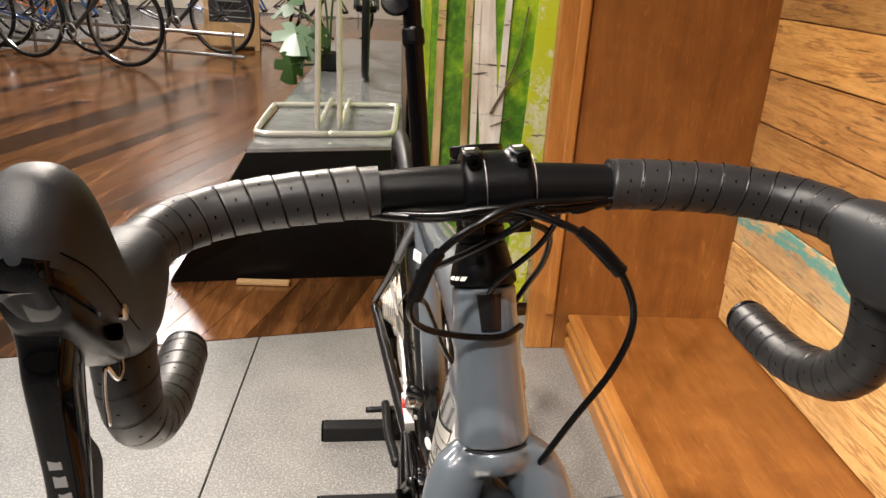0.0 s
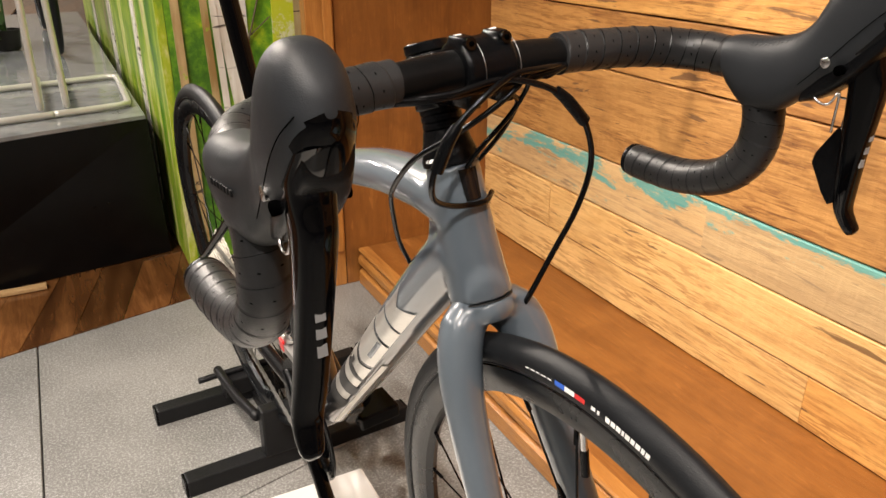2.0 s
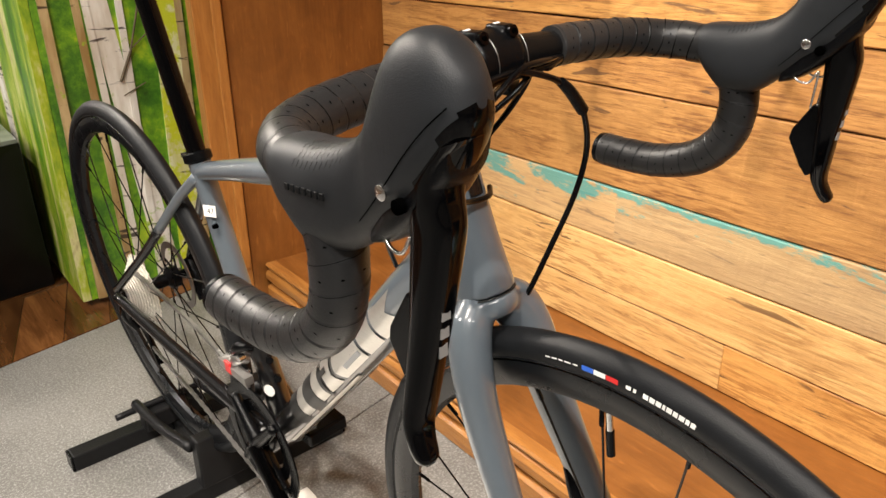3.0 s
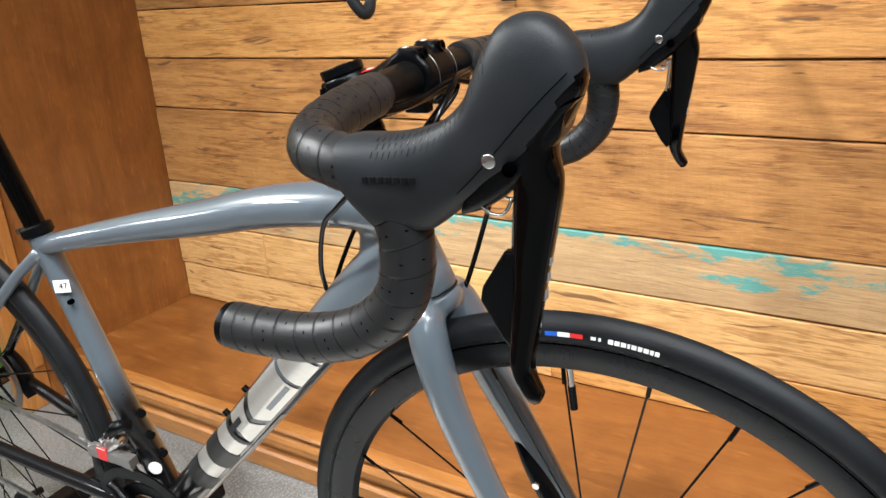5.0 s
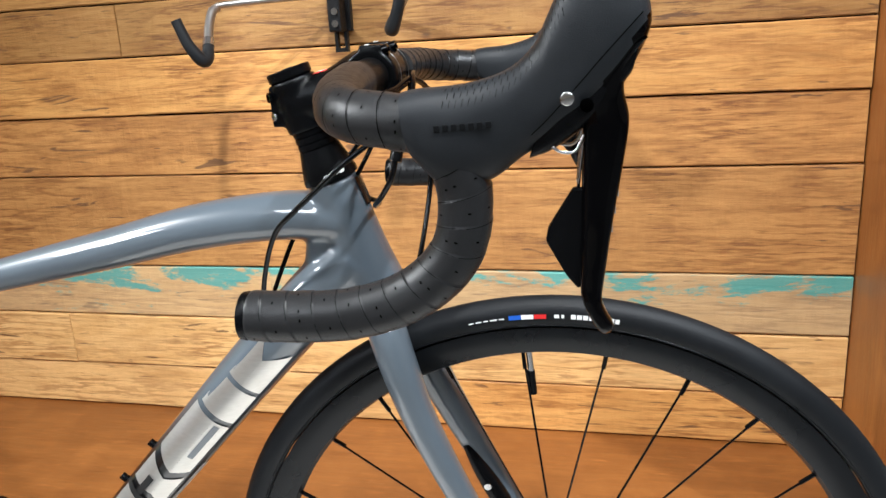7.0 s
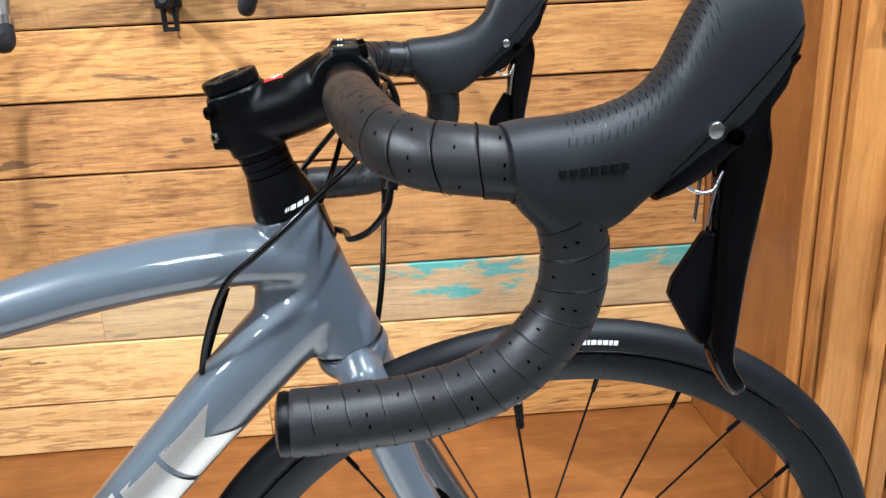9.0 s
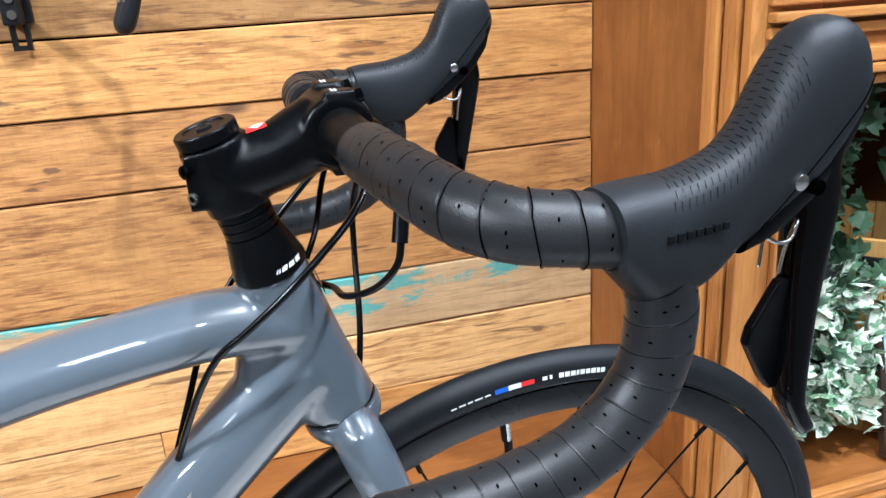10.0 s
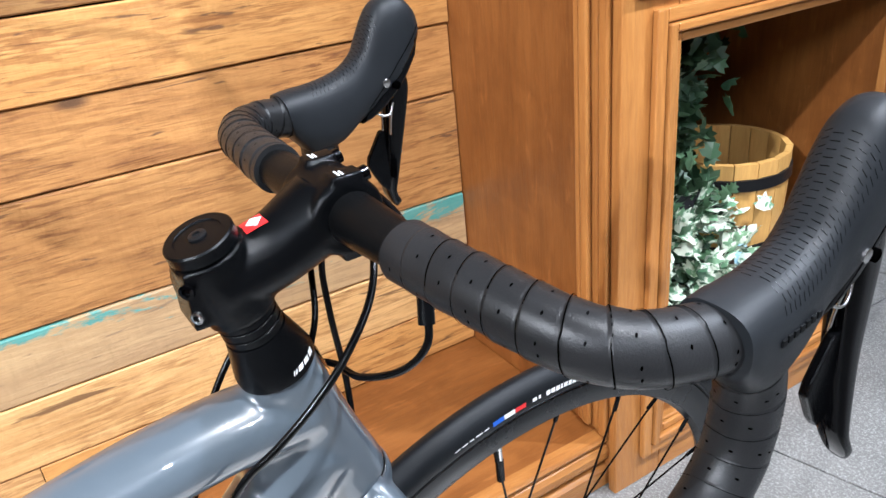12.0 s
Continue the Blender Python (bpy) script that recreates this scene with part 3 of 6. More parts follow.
    structure("shelf_upper_bay", box((FACE_X + 0.021, y1 - 0.02, 1.0), (1.149, y0 + 0.06, 1.025), 0.001), PANEL_Y, "stained floor of the upper bay")


neighbour_cabinet()


def mural():
    """A printed forest panel on two faces; the birch stems are laid on as strips."""
    y = 1.845
    panel = tagged(part("forest_mural", box((0.03, y, 0.02), (0.60, y + 0.02, 2.5), 0.001), FOREST), "printed mural of a sunlit birch wood beside the niche", "mural")
    rng = random.Random(4)

    laid = []

    def strip(x, w, mat, lean=0.0, bend=0.0, name="birch_print"):
        n = 14
        laid.append(name)
        y = 1.845 - 0.0012 * len(laid)
        vs, fs = [], []
        for k in range(n + 1):
            z = 0.022 + (2.46 * k / n)
            c = x + lean * (z - 0.8) + bend * math.sin(z * 2.3) + rng.uniform(-0.001, 0.001)
            h = w / 2 * (1.12 - 0.10 * z)
            vs += [(c - h, y - 0.002, z), (c + h, y - 0.002, z), (c - h, 1.8448, z), (c + h, 1.8448, z)]
        for k in range(n):
            a, b = 4 * k, 4 * k + 4
            fs += [(a, a + 1, b + 1, b), (a + 2, b + 2, b + 3, a + 3), (a, b, b + 2, a + 2), (a + 1, a + 3, b + 3, b + 1)]
        part(name, (vs, fs), mat, panel)

    strip(0.200, 0.056, BIRCH, -0.10, 0.004)
    strip(0.142, 0.020, BIRCH_TAN, -0.02)
    strip(0.166, 0.018, BIRCH, -0.03, 0.002)
    strip(0.252, 0.018, BIRCH, 0.01)
    strip(0.372, 0.066, BIRCH_YELLOW, 0.03)
    strip(0.415, 0.020, BIRCH_TAN, 0.02)
    strip(0.060, 0.022, BIRCH_TAN, 0.0)
    for a, b, r in (((0.222, 0.66), (0.262, 0.74), 0.0040), ((0.262, 0.74), (0.300, 0.86), 0.0030), ((0.300, 0.86), (0.312, 0.98), 0.0022), ((0.268, 0.75), (0.330, 0.80), 0.0020), ((0.225, 0.62), (0.29, 0.65), 0.0018)):
        part("branch_print", rod((a[0], y - 0.010, a[1]), (b[0], y - 0.010, b[1]), r, 6), STEM, panel)
    side = tagged(part("forest_mural_return", box((0.005, y, 0.02), (0.029, 5.5, 2.5), 0.001), STREAKED), "printed mural of a birch wood along the display platform", "mural")
    for yy, w in ((2.35, 0.10), (3.3, 0.16), (4.3, 0.2)):
        part("birch_print", box((0.001, yy, 0.1), (0.0045, yy + w, 2.4)), BIRCH, side)


mural()


def platform():
    """The long black display platform with sloping sides and a sheet top."""
    z, t = 0.485, 0.012
    x0, x1, xb, y0, y1 = -0.540, -0.045, -0.828, 1.955, 5.4
    vs = [(xb, 1.962, 0.0), (x1 + 0.02, 2.09, 0.0), (x1 + 0.004, 2.035, z), (x0, 1.905, z), (xb, y1, 0.0), (x1 + 0.02, y1, 0.0), (x1 + 0.004, y1, z), (x0, y1, z)]
    fs = [(0, 1, 2, 3), (5, 4, 7, 6), (4, 0, 3, 7), (1, 5, 6, 2), (3, 2, 6, 7), (4, 5, 1, 0)]
    root = tagged(part("display_platform", (vs, fs), BOX_BLACK), "long black display platform with sloping side and grey top", "platform")
    sheet = [(x0 + 0.003, 1.909, z), (x1, 2.037, z), (x1, y1, z), (x0 + 0.003, y1, z)]
    part("top_sheet", ([(x, y, h) for h in (z + 0.0005, z + t) for x, y, _ in sheet], [(3, 2, 1, 0), (4, 5, 6, 7), (0, 1, 5, 4), (1, 2, 6, 5), (2, 3, 7, 6), (3, 0, 4, 7)]), BOX_TOP, root, "scuffed grey sheet top")
    part("edge_strip", tube([(x0 - 0.004, y0 - 0.03, z + 0.004), (x0 - 0.004, 3.6, z + 0.004), (x0 - 0.004, y1, z + 0.004)], 0.006, 12, 6), STEM, root, "worn pale edge strip")
    part("foot_batten", box((-0.60, 1.955, 0.001), (-0.42, 1.985, 0.014), 0.002), BOARD, root)


platform()
# ---- the bike ----
BIKE = empty("road_bike", pose(0.0779, 0.0045, 0.0854, 0, -5, 3.7), "slate-grey road bike with black drop bar in a floor stand", "bicycle")
HUB_F, HUB_R, BB = (0.0, -0.131, 0.3180), (-0.010, 0.934, 0.3500), (0.0, 0.500, 0.245)


def flat_ends(f0, f1, ink, w0=-0.72, w1=0.95):
    return (w0, w1, (f0, f1), (f0, f1), ink)


# the down tube's graphic: angle from the side round the tube, then start and end along it at both edges
GRAPHIC = [(-0.72, 0.0, (0.115, 0.215), (0.150, 0.215), SILVER), (0.001, 0.95, (0.150, 0.215), (0.070, 0.215), SILVER), flat_ends(0.225, 0.300, SILVER),
           (-0.72, -0.1, (0.312, 0.445), (0.312, 0.464), SILVER), (-0.099, 0.95, (0.312, 0.464), (0.312, 0.440), SILVER), flat_ends(0.318, 0.410, PAINT, -0.42, -0.20),
           (-0.72, -0.1, (0.466, 0.548), (0.485, 0.532), SILVER), (-0.099, 0.95, (0.485, 0.532), (0.462, 0.538), SILVER), flat_ends(0.500, 0.548, DARK_INK, 0.15, 0.42),
           flat_ends(0.550, 0.562, DARK_INK, -0.9, 1.0), flat_ends(0.565, 0.615, SILVER), flat_ends(0.618, 0.682, DARK_INK, -0.9, 1.0), flat_ends(0.685, 0.738, SILVER), flat_ends(0.741, 0.800, DARK_INK, -0.9, 1.0),
           flat_ends(0.42, 0.97, SILVER, -1.25, -0.98)]


def frame_tubes():
    top = tube([(0, 0.05, 0.750), (0, 0.11, 0.754), (0, 0.20, 0.744), (0, 0.30, 0.722), (0, 0.40, 0.701), (0, 0.50, 0.679), (0, 0.605, 0.653)],
               [0.0270, 0.0275, 0.0265, 0.0240, 0.0210, 0.0180, 0.0155], 40, 24, flat=0.84)
    down = tube([(0, 0.045, 0.715), (0, 0.085, 0.680), (0, 0.17, 0.593), (0, 0.35, 0.401), (0, 0.49, 0.255)], [0.030, 0.0305, 0.0295, 0.0275, 0.0265], 40, 24)
    head = tube([(0, 0.064, 0.788), (0, 0.056, 0.760), (0, 0.044, 0.720), (0, 0.0355, 0.694), (0, 0.0285, 0.672)], [0.0240, 0.0247, 0.0260, 0.0276, 0.0292], 30, 32)
    web = tube([(0, 0.075, 0.742), (0, 0.080, 0.715), (0, 0.085, 0.695)], [0.017, 0.018, 0.017], 12, 20)
    frame_ob = part("frame", joined(top, down, head, web), PAINT_FADE, BIKE, "slate-grey glossy alloy main tubes")
    m = frame_ob.modifiers.new("weld", "REMESH")
    m.mode, m.voxel_size, m.use_smooth_shade = "VOXEL", 0.0026, True
    s = frame_ob.modifiers.new("fillet", "SMOOTH")
    s.factor, s.iterations = 0.5, 14
    seat = smooth(part("seat_tube", tube([(0, 0.604, 0.668), (0, 0.588, 0.60), (0, 0.545, 0.42), (0, 0.520, 0.34), (0, 0.503, 0.265)], [0.0165, 0.0165, 0.0178, 0.0185, 0.019], 30, 24), PAINT_FADE, BIKE, "slate-grey seat tube fading to black"), 50)
    tag = part("size_sticker", moved(boxmesh((-0.0110, -0.0085, 0.0), (0.0110, 0.0085, 0.0006)), look((-0.0150, 0.5712, 0.6050), (-0.40, 0.40, 0.66)) @ pose(0, 0, 0, 0, 180, 0)), STICKER, seat, "white sticker with the size 47")
    curve = bpy.data.curves.new("size_number", "FONT")
    curve.body, curve.size, curve.align_x, curve.align_y = "47", 0.012, "CENTER", "CENTER"
    holder = bpy.data.objects.new("size_number", curve)
    scene.collection.objects.link(holder)
    shape = bpy.data.meshes.new_from_object(holder.evaluated_get(bpy.context.evaluated_depsgraph_get()))
    bpy.data.objects.remove(holder)
    shape.transform(look((-0.0150, 0.5712, 0.6050), (-0.40, 0.40, 0.66)) @ pose(0, 0, 0, 0, 180, 0) @ pose(0.002, 0, 0.0010))
    part("size_number", shape, DARK_INK, tag)
    # a black stub stands for the shade in a small bolt hole
    smooth(part("hose_port", rod((-0.0125, 0.5635, 0.5835), (-0.0185, 0.5620, 0.5840), 0.0036, 14), RECESS_SHADE, seat, "small dark hole in the tube"), 40)
    for s in (-1, 1):
        smooth(part("seat_stay", tube([(0.011 * s, 0.598, 0.650), (0.020 * s - 0.001, 0.66, 0.605), (0.0345 * s - 0.003, 0.74, 0.533)], [0.0085, 0.008, 0.0078], 16, 12), PAINT, BIKE))
        smooth(part("stay_end", tube([(0.0345 * s - 0.003, 0.74, 0.533), (0.045 * s - 0.006, 0.80, 0.477), (0.070 * s - 0.010, 0.921, 0.374)], [0.0078, 0.0076, 0.0075], 16, 12), PAINT_BLACK, BIKE, "lower seat stay fading to black"))
        smooth(part("chain_stay", tube([(0.025 * s, 0.505, 0.252), (0.040 * s - 0.002, 0.60, 0.277), (0.058 * s - 0.007, 0.78, 0.320), (0.072 * s - 0.010, 0.926, 0.358)], [0.0125, 0.012, 0.0105, 0.009], 24, 14), PAINT_BLACK, BIKE, "glossy black chain stay"))
    smooth(part("bottom_bracket", moved(lathe([(0.021, -0.043), (0.023, -0.04), (0.023, 0.04), (0.021, 0.043)], 24), pose(*BB, 0, 90, 0)), PAINT_BLACK, BIKE), 40)
    post = smooth(part("seat_post", tube([(0, 0.602, 0.662), (0, 0.65, 0.84), (0, 0.70, 1.03)], 0.0136, 12, 24), GLOSS, BIKE, "glossy black seat post"), 50)
    part("post_collar", moved(lathe([(0.015, 0), (0.0165, 0.004), (0.0165, 0.02), (0.015, 0.024)], 20), aimed((0, 0.665, 0.895), (0, 0.68, 0.95))), MATTE_BLACK, post)
    smooth(part("rear_reflector", moved(lathe([(0.0, -0.004), (0.020, -0.003), (0.022, 0.0), (0.020, 0.006), (0.0, 0.008)], 24), pose(-0.022, 0.676, 0.955, 60, 0, 0)), MATTE_BLACK, post, "round black reflector"), 40)
    clamp = smooth(part("seat_clamp", moved(lathe([(0.017, 0), (0.0205, 0.002), (0.0205, 0.013), (0.017, 0.015)], 28), aimed((0, 0.605, 0.668), (0, 0.63, 0.76))), MATTE_BLACK, BIKE, "black seat clamp"), 40)
    part("clamp_bolt", rod((-0.014, 0.628, 0.676), (0.014, 0.628, 0.676), 0.004), STEEL, clamp)
    # silver panels of the down-tube graphic, standing for lettering
    mid = lambda f: Vector((0, 0.085 + 0.405 * f, 0.680 - 0.425 * f))
    down_dir = Vector((0, 0.405, -0.425)).normalized()
    up = Vector((0, 0.724, 0.690)).normalized()
    for side in (-1, 1):
        for w0, w1, (f0, f1), (g0, g1), ink in GRAPHIC:
            vs, fs = [], []
            n, m = 8, 6
            proud = 0.0004 if ink is SILVER else 0.0011
            for i in range(n + 1):
                u = i / n
                a = w0 + (w1 - w0) * u
                for j in range(m + 1):
                    f = (f0 + (g0 - f0) * u) * (1 - j / m) + (f1 + (g1 - f1) * u) * j / m
                    r = 0.0304 - 0.0038 * f + proud
                    vs.append(tuple(mid(f) + up * (r * math.sin(a)) + Vector((side * r * math.cos(a), 0, 0))))
            for i in range(n):
                for j in range(m):
                    q = (i * (m + 1) + j, i * (m + 1) + j + 1, (i + 1) * (m + 1) + j + 1, (i + 1) * (m + 1) + j)
                    fs.append(q if side > 0 else q[::-1])
            smooth(part("graphic_panel", (vs, fs), ink, frame_ob))
    for y, z in ((0.2807, 0.5197), (0.3244, 0.4669)):
        f = (y - 0.085) / 0.405
        smooth(part("bottle_bolt", rod(tuple(mid(f) + up * 0.027), tuple(mid(f) + up * 0.0345), 0.0042, 12), MATTE_BLACK, frame_ob, "black bottle-cage bolt"), 40)
    # badge on the head tube's front
    vs, fs = [], []
    for i in range(11):
        for j in range(5):
            z = 0.790 - 0.0255 * j / 4
            a = (-0.34 + 0.68 * i / 10) * (1.0 - 0.22 * j / 4)
            r, y = 0.0264 + 0.0009 * (0.790 - z) / 0.0255, 0.0645 + 0.2857 * (z - 0.790)
            vs.append((r * math.sin(a), y - r * math.cos(a), z))
    fs = [(5 * i + j, 5 * i + j + 1, 5 * i + j + 6, 5 * i + j + 5) for i in range(10) for j in range(4)]
    smooth(part("head_badge", (vs, fs), PAINT_BLACK, frame_ob, "glossy black head badge"))
    return frame_ob


FRAME = frame_tubes()


def fork():
    crown = tube([(0, 0.0282, 0.6708), (0, 0.0250, 0.661), (0, 0.0222, 0.652)], [0.0296, 0.0300, 0.0255], 14, 32)
    legs = []
    for s in (-1, 1):
        legs.append(tube([(0.011 * s, 0.0245, 0.6620), (0.0275 * s, 0.0195, 0.651), (0.0390 * s, 0.008, 0.617), (0.0435 * s, -0.010, 0.560), (0.049 * s, -0.050, 0.470), (0.050 * s, -0.098, 0.375), (0.050 * s, -0.128, 0.338)],
                         [0.0165, 0.0186, 0.0180, 0.0160, 0.0135, 0.0105, 0.0085], 40, 20, flat=1.27))
    ob = part("fork", joined(crown, *legs), PAINT, BIKE, "slate-grey glossy fork with tapering blades")
    m = ob.modifiers.new("weld", "REMESH")
    m.mode, m.voxel_size, m.use_smooth_shade = "VOXEL", 0.0024, True
    s = ob.modifiers.new("fillet", "SMOOTH")
    s.factor, s.iterations = 0.5, 10
    smooth(part("crown_gap", moved(ring([(0.0272, -0.0007), (0.0287, -0.0004), (0.0287, 0.0004), (0.0272, 0.0007)], 40), aimed((0, 0.02845, 0.6717), (0, 0.0315, 0.6818)) @ pose(0, 0, 0, 0, 90, 0)), DARK_INK, ob))


fork()


def front_caliper():
    body = smooth(part("front_caliper", tube([(0.036, -0.038, 0.485), (0.036, -0.052, 0.455), (0.036, -0.070, 0.420), (0.038, -0.084, 0.392)], [0.006, 0.011, 0.013, 0.010], 20, 16, flat=0.8), MATTE_BLACK, BIKE, "black front disc brake caliper"), 50)
    smooth(part("caliper_bolt", rod((0.026, -0.060, 0.440), (0.022, -0.060, 0.440), 0.004, 12), STEEL, body), 40)
    smooth(part("caliper_hose", tube([(0.036, -0.038, 0.485), (0.034, -0.030, 0.510), (0.036, -0.026, 0.545)], 0.0026, 14, 8), CABLE, body))


front_caliper()


def wheel(centre, name, label):
    root = smooth(part(name, ring([(0.3115, 0.0115), (0.305, 0.0118), (0.296, 0.0108), (0.286, 0.0075), (0.282, 0.0), (0.286, -0.0075), (0.296, -0.0108), (0.305, -0.0118), (0.3115, -0.0115), (0.306, 0.0)], 128), RIM, BIKE, label), 40)
    root.location = centre
    root.scale = (1.05, 1.05, 1.05)
    prof = []
    for k in range(18):
        a = radians(-128 + 256 * k / 17)
        prof.append((0.3215 + 0.0148 * math.cos(a) + (0.0012 if abs(a) < 0.35 else 0.0), 0.0136 * math.sin(a)))
    smooth(part("tyre", ring(prof, 128), TYRE, root, "black road tyre"))
    for s in (-1, 1):
        smooth(part("bead_line", ring([(0.3140, 0.0122 * s), (0.3147, 0.0130 * s), (0.3154, 0.0125 * s), (0.3147, 0.0115 * s)], 128), RIM, root))
    smooth(part("hub", moved(lathe([(0.006, -0.05), (0.02, -0.045), (0.022, -0.03), (0.012, -0.022), (0.012, 0.022), (0.022, 0.03), (0.02, 0.045), (0.006, 0.05)], 24), pose(0, 0, 0, 0, 90, 0)), MATTE_BLACK, root), 40)
    count = 24
    for k in range(count):
        a = 2 * math.pi * (k + 0.35) / count
        s = 1 if k % 2 else -1
        b = a + (0.5 if (k // 2) % 2 else -0.5)
        p0 = (0.028 * s, 0.021 * math.sin(b), 0.021 * math.cos(b))
        p1 = (0.002 * s, 0.284 * math.sin(a), 0.284 * math.cos(a))
        q1 = (0.004 * s, 0.268 * math.sin(a), 0.268 * math.cos(a))
        part("spoke", rod(p0, p1, 0.0011, 6), CABLE, root)
        part("nipple", rod(q1, p1, 0.0021, 6), MATTE_BLACK, root)
    return root


FRONT = wheel(HUB_F, "front_wheel", "black front wheel with thin spokes and road tyre")
REAR = wheel(HUB_R, "rear_wheel", "black rear wheel with thin spokes and road tyre")


def wheel_details():
    a = math.atan2(0.02, 0.27)
    y, z = math.sin(a), math.cos(a)
    at = lambda r: (0, r * y, r * z)
    stem = smooth(part("valve", rod(at(0.284), at(0.262), 0.003, 12), STEEL, FRONT, "silver valve stem"), 40)
    smooth(part("valve_cap", rod(at(0.264), at(0.240), 0.0036, 12), MATTE_BLACK, stem, "black valve cap"), 40)
    # printed flashes on both tyre walls

    def flash(name, r0, r1, a0, a1, mat, side):
        n = 6
        vs = []
        for i in range(n + 1):
            t = a0 + (a1 - a0) * i / n
            for r in (r0, r1):
                k = max(-1.0, min(1.0, (r - 0.3215) / 0.0148))
                x = side * (0.0136 * math.sqrt(max(0.0, 1 - k * k)) + 0.0005)
                vs.append((x, r * math.sin(t), r * math.cos(t)))
        fs = [(2 * i, 2 * i + 1, 2 * i + 3, 2 * i + 2) for i in range(n)]
        smooth(part(name, (vs, fs), mat, FRONT))

    for side in (-1, 1):
        d = 0.034
        a1 = 0.114
        for k, m in enumerate((BLUE, INK, RED)):
            flash("colour_flash", 0.3215, 0.3255, a1 - d * k, a1 - d * (k + 1) + 0.001, m, side)
        x = a1 - 3 * d - 0.02
        for w in (0.013, 0.007):
            flash("print_bar", 0.3222, 0.3252, x, x - w, INK, side)
            x -= w + 0.006
        x -= 0.012
        for w in (0.016, 0.016, 0.016, 0.010, 0.016, 0.014, 0.016, 0.012, 0.014):
            flash("print_bar", 0.3215, 0.3255, x, x - w + 0.003, INK, side)
            x -= w
        x = a1 + 0.012
        for w in (0.02, 0.025, 0.018, 0.022, 0.02):
            flash("print_bar", 0.3228, 0.3240, x, x + w - 0.006, INK, side)
            x += w


wheel_details()


def stem_and_headset():
    axis = lambda s: Vector((0, 0.0645 + 0.2895 * (s - 0.790) , s))
    head = part("headset_cone", moved(lathe([(0.0250, 0.0), (0.0250, 0.004), (0.0226, 0.014), (0.0194, 0.026), (0.0185, 0.030)], 40), aimed(axis(0.7885), axis(0.83))), MATTE_BLACK, BIKE, "black conical headset cover")
    smooth(head, 40)
    for k in range(3):
        smooth(part("spacer", moved(lathe([(0.0172, 0.0), (0.0180, 0.0006), (0.0180, 0.0052), (0.0172, 0.0058)], 36), aimed(axis(0.8178 + 0.006 * k), axis(0.86))), MATTE_BLACK, BIKE, "thin black headset spacer"), 40)
    smooth(part("steerer_core", moved(lathe([(0.0165, 0.0), (0.0165, 0.03)], 28), aimed(axis(0.812), axis(0.86))), MATTE_BLACK, BIKE))
    collar = tube([tuple(axis(0.834)), tuple(axis(0.855)), tuple(axis(0.878))], [0.0205, 0.0212, 0.0205], 14, 32)
    arm = tube([(0, 0.090, 0.857), (0, 0.070, 0.859), (0, 0.050, 0.864), (0, 0.032, 0.872), (0, 0.020, 0.877)], [0.0220, 0.0218, 0.0218, 0.0232, 0.0246], 24, 28)
    clampbody = moved(lathe([(0.0215, -0.0225), (0.0235, -0.0195), (0.0235, 0.0195), (0.0215, 0.0225)], 36), pose(0, 0.014, 0.878, 0, 90, 0))
    lugs = joined(*[boxmesh((x - 0.006, 0.002, 0.891), (x + 0.006, 0.022, 0.904)) for x in (-0.0155, 0.0155)], *[boxmesh((x - 0.006, -0.002, 0.851), (x + 0.006, 0.020, 0.865)) for x in (-0.0155, 0.0155)])
    ears = boxmesh((-0.0135, 0.088, 0.838), (0.0135, 0.1075, 0.873))
    st = part("stem", joined(collar, arm, clampbody, lugs, ears), MATTE_BLACK, BIKE, "matt black forged stem")
    m = st.modifiers.new("weld", "REMESH")
    m.mode, m.voxel_size, m.use_smooth_shade = "VOXEL", 0.0016, True
    s = st.modifiers.new("fillet", "SMOOTH")
    s.factor, s.iterations = 0.5, 8
    cap = smooth(part("top_cap", moved(lathe([(0.0175, 0.0), (0.0195, 0.002), (0.0195, 0.0085), (0.0185, 0.0095), (0.0135, 0.0096), (0.0130, 0.0088), (0.0, 0.0088)], 48), aimed(axis(0.8775), axis(0.92))), MATTE_BLACK, BIKE, "round black top cap"), 30)
    smooth(part("cap_bolt", moved(lathe([(0.0050, -0.001), (0.0050, 0.0006), (0.0042, 0.0010), (0.0024, 0.0010), (0.0022, -0.0002), (0.0, -0.0002)], 20), aimed(axis(0.8863), axis(0.92))), STAND_BLACK, cap, "black hex bolt"), 30)
    for x in (-0.0155, 0.0155):
        smooth(part("faceplate_bolt", rod((x, 0.008, 0.8975), (x, -0.0025, 0.8998), 0.0046, 16), GLOSS, st), 30)
        smooth(part("bolt_head", rod((x, -0.0022, 0.8997), (x, -0.0031, 0.8999), 0.0022, 6), RECESS_SHADE, st))
        part("faceplate_seam", box((x - 0.0066, 0.0000, 0.8885), (x + 0.0066, 0.0014, 0.8905)), DULL_STEEL, st)
        arc = [(x + 0.0068, 0.014 - 0.0241 * math.cos(a), 0.878 + 0.0241 * math.sin(a)) for a in np.linspace(1.15, -0.9, 9)]
        smooth(part("faceplate_rim", tube(arc, 0.00032, 24, 6), DULL_STEEL, st, "thin bright rim of the faceplate"))
        for k in range(2):
            part("print_bar", box((x - 0.0034, 0.0135 + 0.0022 * k, 0.9036), (x + 0.0022 + 0.0010 * k, 0.0146 + 0.0022 * k, 0.9043)), INK, st)
